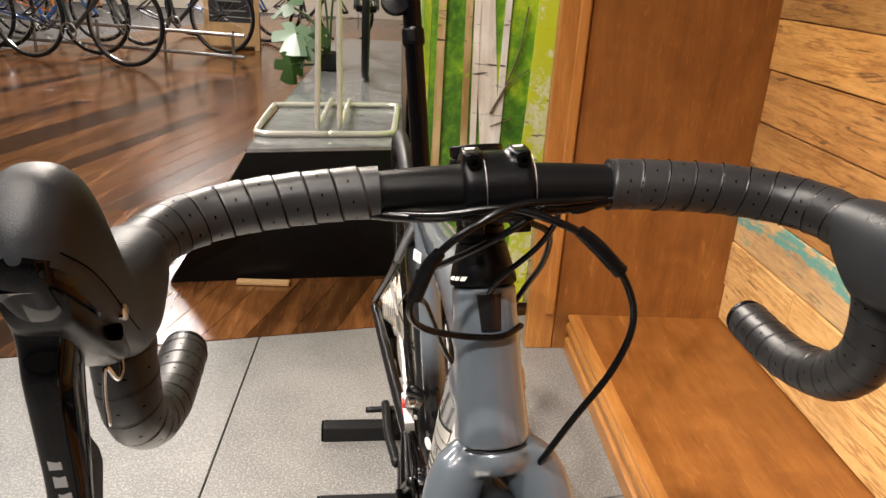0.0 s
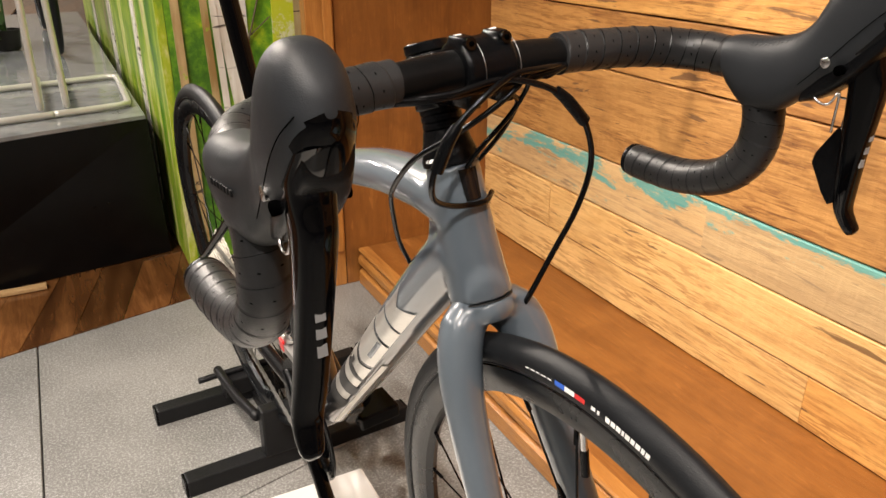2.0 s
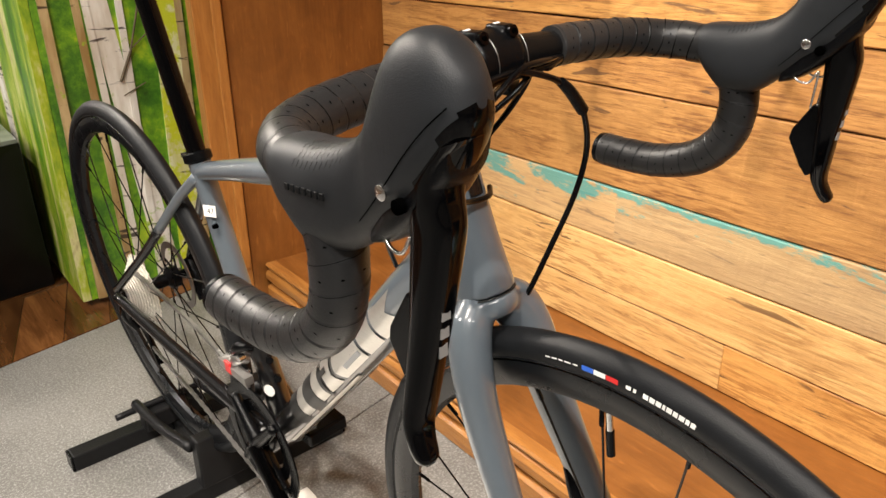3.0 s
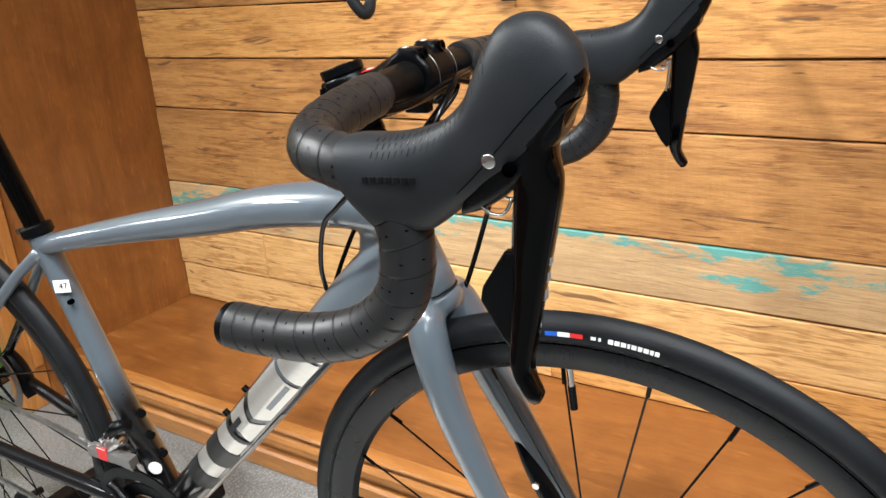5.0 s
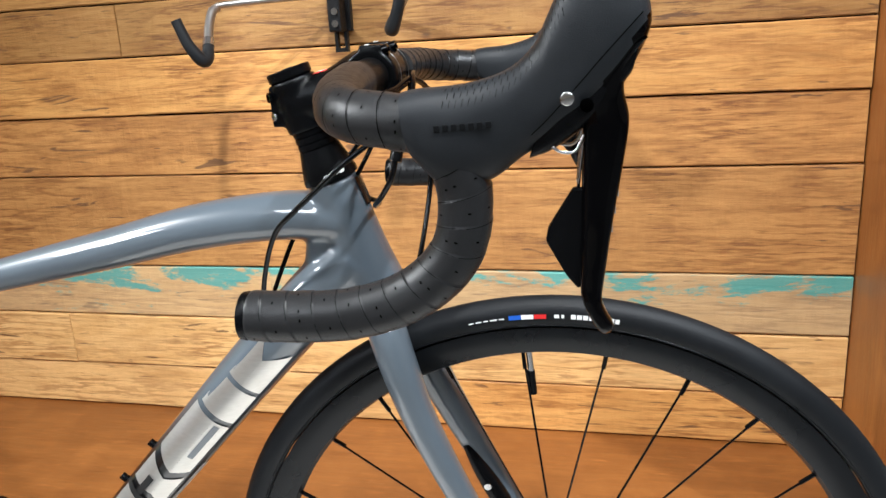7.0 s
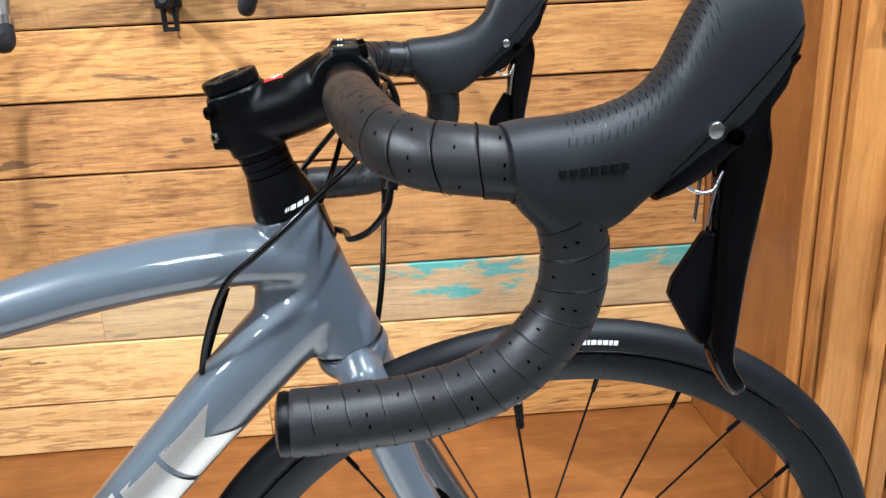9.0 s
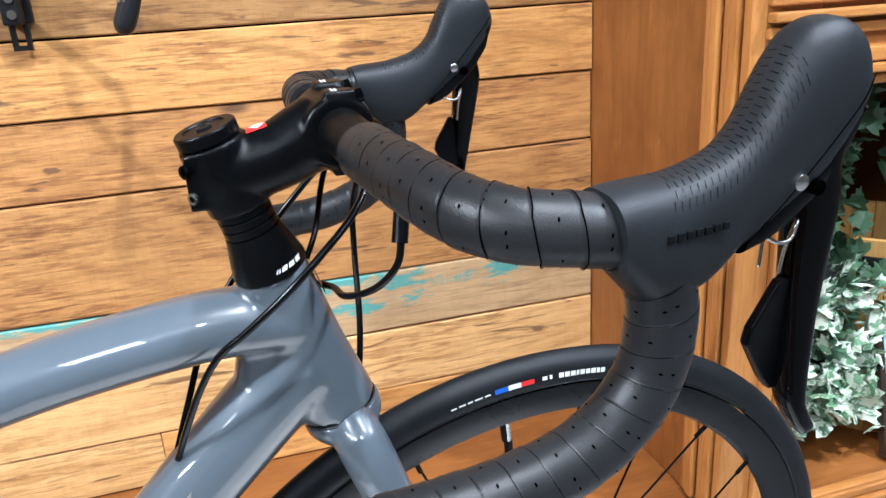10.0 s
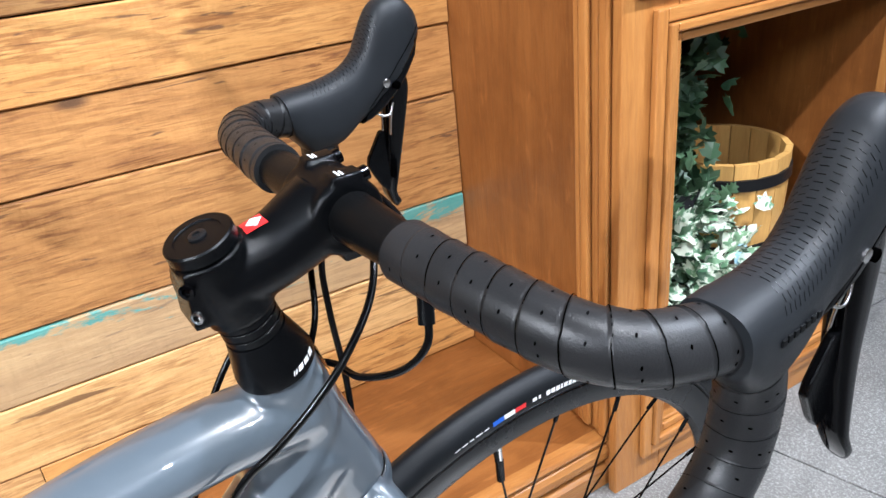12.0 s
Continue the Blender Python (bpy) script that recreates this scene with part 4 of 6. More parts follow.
    for z, y, r, mat in ((0.864, 0.1085, 0.0044, GLOSS), (0.847, 0.1065, 0.0036, STEEL)):
        for x in (-0.006,):
            smooth(part("pinch_bolt", moved(lathe([(r, 0), (r, 0.002), (r * 0.55, 0.0022), (r * 0.5, 0.0006), (0, 0.0006)], 18), aimed((x - 0.0068, y - 0.0020, z), (x - 0.02, y + 0.012, z))), mat, st), 30)
    def on_arm(name, y0, y1, wide, proud, mat, parent, label="", diamond=False):
        """A thin label bent over the arm's rounded top."""
        vs, n, m = [], 8, 6
        for i in range(n + 1):
            for j in range(m + 1):
                f, g = j / m - 0.5, i / n - 0.5
                if diamond:
                    f, g = 0.5 * (f - g), 0.5 * (f + g)
                y = (y0 + y1) / 2 + (y1 - y0) * f
                cz = float(np.interp(y, (0.032, 0.050, 0.070, 0.090), (0.872, 0.864, 0.859, 0.857)))
                r = float(np.interp(y, (0.032, 0.050, 0.070), (0.0232, 0.0218, 0.0218))) + proud
                a = g * wide / r
                vs.append((r * math.sin(a), y, cz + r * math.cos(a)))
        fs = [(i * (m + 1) + j, (i + 1) * (m + 1) + j, (i + 1) * (m + 1) + j + 1, i * (m + 1) + j + 1) for i in range(n) for j in range(m)]
        return smooth(part(name, (vs, fs), mat, parent, label))

    patch = on_arm("colour_badge", 0.0545, 0.0685, 0.0125, 0.0007, RED, st, "red printed badge")
    on_arm("badge_mark", 0.0565, 0.0665, 0.0095, 0.0011, INK, patch, diamond=True)
    on_arm("print_bar", 0.038, 0.048, 0.010, 0.0006, INK_GREY, st)
    # white print on the cone's right side
    up = (axis(0.83) - axis(0.79)).normalized()
    ahead = Vector((0, -up.z, up.y))
    for a0, a1, h0, h1 in ((4, 6, 0.0045, 0.0070), (8, 10, 0.0045, 0.0070), (13, 22, 0.0045, 0.0074), (25, 36, 0.0045, 0.0074), (39, 50, 0.0045, 0.0076)):
        vs = []
        for i in range(5):
            for h, lean in ((h0, 0.0), (h1, 4.0)):
                a = radians(a0 + (a1 - a0) * i / 4 + lean)
                r = 0.0250 - max(0.0, h - 0.004) * 0.24 + 0.0005
                vs.append(tuple(axis(0.7885) + up * h + Vector((-r * math.cos(a), 0, 0)) + ahead * (r * math.sin(a))))
        part("print_bar", (vs, [(2 * i, 2 * i + 1, 2 * i + 3, 2 * i + 2) for i in range(4)]), INK, head)


stem_and_headset()


def bar_path(s):
    """The drop bar's centre line on one side (s = -1: right)."""
    return [(0.0, 0.014, 0.878), (0.04 * s, 0.014, 0.878), (0.09 * s, 0.0125, 0.8775), (0.140 * s, 0.007, 0.8755), (0.175 * s, -0.002, 0.872), (0.196 * s, -0.017, 0.869), (0.206 * s, -0.038, 0.867), (0.2095 * s, -0.061, 0.862),
            (0.211 * s, -0.0775, 0.846), (0.212 * s, -0.0835, 0.826), (0.213 * s, -0.0820, 0.803), (0.214 * s, -0.0745, 0.784), (0.215 * s, -0.058, 0.767), (0.216 * s, -0.036, 0.7555), (0.216 * s, -0.005, 0.7480), (0.217 * s, 0.030, 0.7465), (0.2175 * s, 0.0625, 0.7475)]


# the bar sits slightly askew in its clamp
BAR_POSE = Matrix.Translation((0, 0.014, 0.878)) @ pose(0, -0.001, 0, 0, 2.0, 0.6) @ Matrix.Translation((0, -0.014, -0.878))


def on_bar(ob):
    ob.matrix_basis = BAR_POSE
    return ob


def handlebar():
    bar = on_bar(smooth(part("handlebar", tube([p for p in bar_path(-1)[::-1]] + bar_path(1)[1:], [0.0115] * 12 + [0.0118, 0.0119, 0.0125, 0.0150, 0.0159, 0.0150, 0.0125, 0.0119, 0.0118] + [0.0115] * 12, 200, 20), BAR_BLACK, BIKE, "matt black alloy drop handlebar")))
    pitch = 0.0172
    for s in (-1, 1):
        full = spline(bar_path(s), 600)
        d = np.r_[0, np.cumsum(np.linalg.norm(np.diff(full, axis=0), axis=1))]
        taped = full[d > 0.074]
        n = 330
        taped = spline(taped[::6], n)
        sd = np.r_[0, np.cumsum(np.linalg.norm(np.diff(taped, axis=0), axis=1))]
        total = sd[-1]
        wob = np.random.RandomState(5 + s)
        amp = wob.uniform(0.6, 1.5, 60)

        def radius(q, a, total=total, amp=amp, s=s):
            ph = q / pitch + s * a / (2 * math.pi)
            k, f = int(math.floor(ph)) % 60, ph - math.floor(ph)
            base = 0.0163
            if q > total - 0.004:
                base -= 0.0012 * (q - total + 0.004) / 0.004
            ridge = (0.00058 if q < 0.17 else 0.00030) * amp[k] * (1 - f)
            groove = (-0.0003 if q < 0.17 else -0.0001) * math.exp(-((f - 0.98) / 0.03) ** 2)
            return base + ridge + groove + 0.00022 * math.sin(a * 3 + k)

        tp = on_bar(smooth(part("bar_tape", tube(taped[::3], radius, 520, 44), TAPE, BIKE, "black perforated bar tape wound in overlapping turns"), 60))
        end = taped[-1]
        on_bar(smooth(part("end_plug", moved(lathe([(0.0145, -0.004), (0.0160, 0.0), (0.0155, 0.003), (0.011, 0.0045), (0.0, 0.0045)], 32), aimed(tuple(end), tuple(2 * end - taped[-4]))), MATTE_BLACK, BIKE, "black bar-end plug"), 40))
        # the seam between turns, its shade laid on as a black ribbon
        path = spline(taped[::3], 520)
        t, u, w = frames(path)
        ss = np.r_[0, np.cumsum(np.linalg.norm(np.diff(path, axis=0), axis=1))]
        line = []
        for q in np.arange(pitch, total - 0.004, pitch / 26):
            k = min(int(np.searchsorted(ss, q)), 519)
            a = -s * 2 * math.pi * (q / pitch)
            line.append(path[k] + (math.cos(a) * u[k] + math.sin(a) * w[k]) * (radius(q + 0.0006, a) - 0.00035))
        line = np.array(line)
        seam_t = np.gradient(line, axis=0)
        seam_t /= np.linalg.norm(seam_t, axis=1)[:, None]
        vs, fs = [], []
        for k in range(len(line)):
            q = pitch + k * pitch / 26
            kk = min(int(np.searchsorted(ss, q)), 519)
            a = -s * 2 * math.pi * (q / pitch)
            out = math.cos(a) * u[kk] + math.sin(a) * w[kk]
            wide = np.cross(seam_t[k], out)
            half = 0.00032 if q < 0.17 else 0.00016
            for c in (-half, half):
                vs.append(tuple(line[k] + wide * c + out * 0.00045))
        fs = [(2 * k, 2 * k + 1, 2 * k + 3, 2 * k + 2) for k in range(len(line) - 1)]
        part("tape_seam", (vs, fs), RECESS_SHADE, tp)
        # perforations in rows round each turn, black plates for the shade inside
        vs, fs = [], []
        for turn in range(int(total / pitch) + 1):
            for j in range(8):
                a = 2 * math.pi * j / 8 + 0.35 * turn
                a %= 2 * math.pi
                for off in (0.50,):
                    q = (turn + off - s * a / (2 * math.pi)) * pitch
                    if s < 0:
                        q = (turn + off + a / (2 * math.pi)) * pitch
                    if not 0.006 < q < total - 0.006:
                        continue
                    k = int(np.searchsorted(ss, q))
                    k = min(k, 519)
                    out = math.cos(a) * u[k] + math.sin(a) * w[k]
                    side = np.cross(t[k], out)
                    c = path[k] + out * (radius(q, a) + 0.00025)
                    b = len(vs)
                    for i in range(6):
                        g = i * math.pi / 3
                        vs.append(tuple(c + t[k] * 0.0006 * math.cos(g) + side * 0.0012 * math.sin(g)))
                    fs.append(tuple(range(b, b + 6)))
        tagged(part("perforation_pattern", (vs, fs), RECESS_SHADE, tp), kind="stuff")
    return bar


handlebar()


def brake_hood(s):
    """One shifter: rubber hood, bracket, glossy lever, shift paddle."""
    X = 0.2070
    sec = [(X + 0.003, -0.054, 0.848, -0.050, 0.8835, 0.0190), (X + 0.003, -0.060, 0.840, -0.060, 0.8850, 0.0200), (X + 0.003, -0.074, 0.828, -0.087, 0.8868, 0.0200), (X + 0.0015, -0.099, 0.831, -0.111, 0.8935, 0.0185), (X, -0.119, 0.8445, -0.1255, 0.9055, 0.0177),
           (X, -0.136, 0.854, -0.1325, 0.919, 0.0183), (X, -0.152, 0.8635, -0.139, 0.932, 0.0190), (X, -0.167, 0.876, -0.147, 0.942, 0.0190), (X, -0.1785, 0.891, -0.159, 0.9465, 0.0175), (X, -0.185, 0.903, -0.172, 0.944, 0.0145), (X, -0.1885, 0.912, -0.182, 0.935, 0.0090), (X, -0.189, 0.918, -0.187, 0.928, 0.003)]
    hood = on_bar(smooth(part("brake_hood", loft(sec, 70, 40, 2.6, s), RUBBER, BIKE, "matt black rubber brake hood"), 60))
    hood.data.materials.append(GLOSS)
    for f in hood.data.polygons:
        if f.center[2] < 0.921 and f.center[1] < -0.152 - 0.689 * (f.center[2] - 0.868):
            f.material_index = 1
    # fine moulded ribs along the hood's upper flanks
    vs, fs = [], []
    sp = spline(np.array([[q[0], q[3], q[4], q[1], q[2], q[5]] for q in sec]), 90)
    for k in range(14, 60, 1):
        for j in range(7):
            if (k + j) % 2:
                continue
            a = radians(38 + 15 * j)
            x, yt, zt, yb, zb, hw = sp[k]
            cy, cz = (yt + yb) / 2, (zt + zb) / 2
            e = 2 / 2.6
            ring_at = lambda ang, kk: np.array([sp[kk][0] + np.sign(math.cos(ang)) * abs(math.cos(ang)) ** e * sp[kk][5], (sp[kk][1] + sp[kk][3]) / 2 + abs(math.sin(ang)) ** e * 0.5 * (sp[kk][1] - sp[kk][3]), (sp[kk][2] + sp[kk][4]) / 2 + abs(math.sin(ang)) ** e * 0.5 * (sp[kk][2] - sp[kk][4])])
            p, q = ring_at(a - 0.10, k), ring_at(a + 0.10, k)
            nrm = (p + q) / 2 - np.array([x, cy, cz])
            nrm /= np.linalg.norm(nrm)
            along = sp[min(k + 1, 89)][1:3] - sp[k][1:3]
            along = np.array([0, *along]) / (np.linalg.norm(along) + 1e-9)
            b = len(vs)
            for c, o in ((p - along * 0.0002, 0.0), (q - along * 0.0002, 0.0), (q + along * 0.0002, 0.0), (p + along * 0.0002, 0.0)):
                v = c + nrm * 0.00018
                vs.append((s * v[0], v[1], v[2]))
            fs.append((b, b + 1, b + 2, b + 3))
    tagged(part("hood_ribs", (vs, fs), MATTE_BLACK, hood), kind="stuff")
    bracket = [(X, -0.122, 0.843, -0.126, 0.857, 0.0120), (X, -0.134, 0.847, -0.143, 0.879, 0.0150), (X, -0.148, 0.856, -0.160, 0.889, 0.0155), (X, -0.165, 0.872, -0.172, 0.899, 0.0150), (X, -0.178, 0.888, -0.183, 0.910, 0.0120)]
    br = on_bar(smooth(part("lever_bracket", loft(bracket, 30, 28, 3.2, s), MATTE_BLACK, BIKE, "black resin lever bracket"), 50))
    for side in (-1, 1):
        x = s * X + side * 0.0186
        for (y, z), r, m in (((-0.1435, 0.8775), 0.0038, STEEL), ((-0.1540, 0.8735), 0.0036, RECESS_SHADE)):
            smooth(part("pivot_pin", moved(lathe([(r, -0.004), (r, 0.0004), (r * 0.85, 0.0008), (0, 0.0008)], 20), pose(x, y, z, 0, 90 * side, 0)), m, br, "steel pivot pin" if m is STEEL else "dark socket"), 40)
    blade = [(X + 0.002, -0.164, 0.898, -0.187, 0.907, 0.0120), (X + 0.003, -0.158, 0.888, -0.1765, 0.893, 0.0125), (X + 0.004, -0.153, 0.874, -0.1745, 0.880, 0.0112), (X + 0.005, -0.152, 0.860, -0.1775, 0.864, 0.0100), (X + 0.007, -0.1515, 0.838, -0.1745, 0.840, 0.0092), (X + 0.010, -0.151, 0.808, -0.1690, 0.808, 0.0086),
             (X + 0.014, -0.1505, 0.780, -0.1645, 0.778, 0.0086), (X + 0.017, -0.1505, 0.764, -0.1625, 0.762, 0.0082), (X + 0.019, -0.155, 0.752, -0.1650, 0.754, 0.0074), (X + 0.020, -0.160, 0.744, -0.1690, 0.747, 0.0062), (X + 0.020, -0.163, 0.741, -0.168, 0.743, 0.0035)]
    lever = on_bar(smooth(part("brake_lever", loft(blade, 60, 28, 3.0, s), GLOSS, BIKE, "glossy black brake lever"), 50))
    vs = []
    for x in (s * (X + 0.006), s * (X + 0.012)):
        vs += [(x, -0.153, 0.826), (x, -0.1465, 0.8265), (x, -0.132, 0.803), (x, -0.1305, 0.795), (x, -0.1425, 0.773), (x, -0.149, 0.765), (x, -0.153, 0.768), (x, -0.154, 0.795)]
    n = 8
    bm = bmesh.new()
    for v in vs:
        bm.verts.new(v)
    bm.verts.ensure_lookup_table()
    bm.faces.new(bm.verts[:n])
    bm.faces.new(bm.verts[n:][::-1])
    for i in range(n):
        bm.faces.new([bm.verts[j] for j in (i, n + i, n + (i + 1) % n, (i + 1) % n)])
    bmesh.ops.recalc_face_normals(bm, faces=bm.faces[:])
    bmesh.ops.bevel(bm, geom=bm.edges[:], offset=0.0014, segments=2, profile=0.5, affect="EDGES")
    on_bar(part("shift_paddle", bm, MATTE_BLACK, BIKE, "satin black shift paddle"))
    for d in (-1, 1):
        x = s * X + d * 0.0105
        on_bar(smooth(part("return_spring", tube([(x, -0.133, 0.852), (x + d * 0.002, -0.140, 0.8475), (x + d * 0.002, -0.148, 0.848), (x, -0.153, 0.857), (x - d * 0.003, -0.151, 0.842), (x - d * 0.004, -0.1495, 0.826)], 0.0010, 26, 8), STEEL, BIKE, "bright steel return spring")))
        seam = [(s * X + d * wide, y0, z0) for wide, y0, z0 in ((0.0176, -0.1240, 0.8585), (0.0184, -0.134, 0.8680), (0.0190, -0.148, 0.8830), (0.0192, -0.162, 0.8985), (0.0178, -0.174, 0.9110), (0.0135, -0.1830, 0.9200))]
        part("hood_edge", tube(seam, 0.0003, 30, 6), RECESS_SHADE, hood)
    # lettering on the hood and the lever, as plain bars
    for i in range(7):
        y = -0.0705 - 0.0048 * i
        f = (y + 0.07) / -0.034
        part("print_bar", box((s * (X + 0.0236 - 0.0018 * f) - 0.0006, y - 0.0032, 0.8628 + 0.0012 * f), (s * (X + 0.0236 - 0.0018 * f) + 0.0006, y, 0.8665 + 0.0012 * f), 0.0003), INK_GREY, hood)
    for z in (0.800, 0.811, 0.821):
        f = (0.864 - z) / 0.056
        part("print_bar", box((s * (X + 0.0092) - 0.0026, -0.1784 + 0.0085 * f, z), (s * (X + 0.0092) + 0.0026, -0.1784 + 0.0085 * f + 0.0012, z + 0.0070)), INK_SILVER, lever)


for side_sign in (-1, 1):
    brake_hood(side_sign)


def cables():
    runs = (
        ("brake_hose", [(-0.078, -0.001, 0.862), (-0.04, -0.014, 0.862), (0.0, -0.020, 0.866), (0.030, -0.026, 0.858), (0.053, -0.026, 0.845), (0.075, -0.023, 0.824), (0.0885, -0.014, 0.789), (0.078, -0.010, 0.750), (0.052, -0.004, 0.706), (0.034, 0.004, 0.670), (0.029, 0.011, 0.655)], 0.0026),
        ("shift_cable", [(0.078, -0.001, 0.862), (0.045, -0.015, 0.866), (0.010, -0.022, 0.868), (-0.018, -0.026, 0.858), (-0.040, -0.022, 0.842), (-0.054, -0.014, 0.822), (-0.060, -0.007, 0.803), (-0.050, 0.006, 0.784), (-0.022, 0.020, 0.768), (0.006, 0.024, 0.763), (0.024, 0.040, 0.762)], 0.0025),
        ("shift_cable", [(0.078, -0.001, 0.862), (0.05, -0.012, 0.858), (0.038, -0.006, 0.862), (0.040, 0.002, 0.848), (0.030, 0.016, 0.828), (0.008, 0.030, 0.806), (0.0, 0.040, 0.79)], 0.0021),
        ("shift_cable", [(0.03, -0.014, 0.864), (0.010, -0.018, 0.853), (-0.012, -0.008, 0.839), (-0.032, 0.010, 0.825), (-0.047, 0.038, 0.809), (-0.050, 0.063, 0.790), (-0.047, 0.088, 0.769), (-0.041, 0.106, 0.753), (-0.034, 0.120, 0.729), (-0.024, 0.134, 0.694), (-0.010, 0.144, 0.662)], 0.0024),
        ("shift_cable", [(0.02, -0.004, 0.850), (0.038, 0.014, 0.836), (0.042, 0.050, 0.806), (0.036, 0.088, 0.768), (0.026, 0.114, 0.730), (0.012, 0.132, 0.690), (0.004, 0.146, 0.655)], 0.0023),
    )

    def raised(p):
        w = min(1.0, max(0.0, (p[2] - 0.80) / 0.05))
        return (p[0], p[1] + 0.006 * w, p[2] + 0.007 * w)

    obs = [smooth(part(name, tube([raised(p) for p in pts], r, 90, 10), CABLE, BIKE, "black cable housing")) for name, pts, r in runs]
    smooth(part("barrel_adjuster", tube([raised(p) for p in ((0.047, -0.0265, 0.850), (0.058, -0.026, 0.841), (0.075, -0.023, 0.824))], [0.0040, 0.0050, 0.0052], 12, 14), MATTE_BLACK, obs[0]), 40)
    smooth(part("barrel_adjuster", tube([raised(p) for p in ((-0.040, -0.022, 0.842), (-0.048, -0.0185, 0.832), (-0.0565, -0.011, 0.813))], [0.0040, 0.0050, 0.0052], 12, 14), MATTE_BLACK, obs[1]), 40)
    smooth(part("brake_hose", tube([raised(p) for p in ((-0.084, -0.001, 0.862), (-0.05, -0.0095, 0.860), (0.0, -0.014, 0.861), (0.05, -0.0095, 0.860), (0.084, -0.001, 0.862))], 0.0036, 40, 10), CABLE, BIKE, "black hose running under the bar"))


cables()


def drivetrain():
    x, y, z = HUB_R
    cas = smooth(part("cassette", moved(ring([(0.021, 0.019), (0.021, -0.021), (0.014, -0.021), (0.014, 0.019)], 32), pose(-0.047, y, z)), DULL_STEEL, BIKE, "bright steel sprocket cassette"), 40)
    for k, r in enumerate((0.066, 0.060, 0.055, 0.050, 0.046, 0.042, 0.038, 0.034, 0.031, 0.028, 0.025)):
        smooth(part("sprocket", moved(ring([(r, 0.0009), (r - 0.004, 0.0012), (0.0215, 0.0009), (0.0215, -0.0009), (r - 0.004, -0.0012), (r, -0.0009)], 64), pose(-0.030 - 0.0034 * k, y, z)), SPROCKET, cas), 40)
    teeth = []
    for k, r in enumerate((0.066, 0.060, 0.055, 0.050, 0.046, 0.042)):
        c = int(r * 2 * math.pi / 0.0127)
        for j in range(c):
            a = 2 * math.pi * j / c
            teeth.append(moved(boxmesh((-0.0008, -0.0022, -0.001), (0.0008, 0.0022, 0.004)), Matrix.Translation((-0.030 - 0.0034 * k, y, z)) @ Matrix.Rotation(a, 4, "X") @ Matrix.Translation((0, 0, r))))
    tagged(part("sprocket_teeth", joined(*teeth), SPROCKET, cas), kind="stuff")
    bx, by, bz = BB
    for r, xx in ((0.103, -0.0455), (0.070, -0.038)):
        pr = part("chainring", moved(ring([(r, 0.0015), (r - 0.012, 0.002), (r - 0.020, 0.001), (r - 0.020, -0.001), (r - 0.012, -0.002), (r, -0.0015)], 96), pose(xx, by, bz)), MATTE_BLACK, BIKE, "black chainring")
        smooth(pr, 40)
    crank = part("crank", tube([(-0.055, by, bz), (-0.060, by - 0.05, bz - 0.055), (-0.064, by - 0.105, bz - 0.125)], [0.016, 0.012, 0.013], 20, 16), GLOSS, BIKE, "glossy black crank arm")
    smooth(crank, 50)
    for k in range(4):
        a = radians(45 + 90 * k)
        smooth(part("spider_arm", tube([(-0.050, by, bz), (-0.049, by + 0.05 * math.cos(a), bz + 0.05 * math.sin(a)), (-0.047, by + 0.088 * math.cos(a), bz + 0.088 * math.sin(a))], [0.014, 0.010, 0.008], 10, 10), MATTE_BLACK, crank))
    smooth(part("crank", tube([(0.050, by, bz), (0.060, by + 0.05, bz - 0.055), (0.066, by + 0.11, bz - 0.12)], [0.016, 0.012, 0.013], 20, 16), GLOSS, BIKE, "glossy black crank arm"), 50)
    # chain as links
    links = []
    up = [(-0.046, y, z + 0.050), (-0.041, by + 0.20, bz + 0.137), (-0.0455, by, bz + 0.104)]
    lo = [(-0.0455, by + 0.01, bz - 0.104), (-0.047, by + 0.22, bz - 0.05), (-0.050, y - 0.02, z - 0.115)]
    for run in (up, lo):
        p = spline(run, 44)
        for k in range(43):
            links.append(moved(boxmesh((-0.0030 if k % 2 else -0.0022, -0.0036, 0), (0.0030 if k % 2 else 0.0022, 0.0036, (Vector(p[k + 1]) - Vector(p[k])).length * 0.94)), aimed(tuple(p[k]), tuple(p[k + 1]))))
    tagged(part("chain", joined(*links), DULL_STEEL, BIKE, "silver chain"), kind="stuff")
    smooth(part("rear_derailleur", joined(tube([(-0.060, y + 0.005, z - 0.010), (-0.066, y + 0.016, z - 0.045), (-0.056, y + 0.002, z - 0.075)], [0.012, 0.015, 0.012], 14, 12), tube([(-0.050, y, z - 0.07), (-0.048, y - 0.012, z - 0.11), (-0.046, y - 0.03, z - 0.15)], [0.009, 0.006, 0.009], 14, 10)), GLOSS, BIKE, "black rear derailleur"), 50)
    smooth(part("front_derailleur", joined(tube([(-0.022, 0.535, 0.372), (-0.034, 0.540, 0.378), (-0.040, 0.550, 0.366)], [0.008, 0.011, 0.008], 10, 10), boxmesh((-0.050, 0.500, 0.352), (-0.036, 0.585, 0.366))), DULL_STEEL, BIKE, "silver and black front derailleur"), 40)
    smooth(part("derailleur_bolt", rod((-0.032, 0.528, 0.385), (-0.042, 0.526, 0.385), 0.0055, 12), STEEL, BIKE), 40)
    for yy, zz, r in ((0.541, 0.392, 0.0048), (0.556, 0.380, 0.0042), (0.522, 0.360, 0.0040)):
        smooth(part("derailleur_bolt", rod((-0.030, yy, zz), (-0.044, yy, zz), r, 12), STEEL, BIKE), 40)
    smooth(part("derailleur_arm", tube([(-0.018, 0.520, 0.398), (-0.034, 0.528, 0.404), (-0.038, 0.546, 0.388)], [0.007, 0.009, 0.007], 12, 10), MATTE_BLACK, BIKE, "black front derailleur arm"), 50)
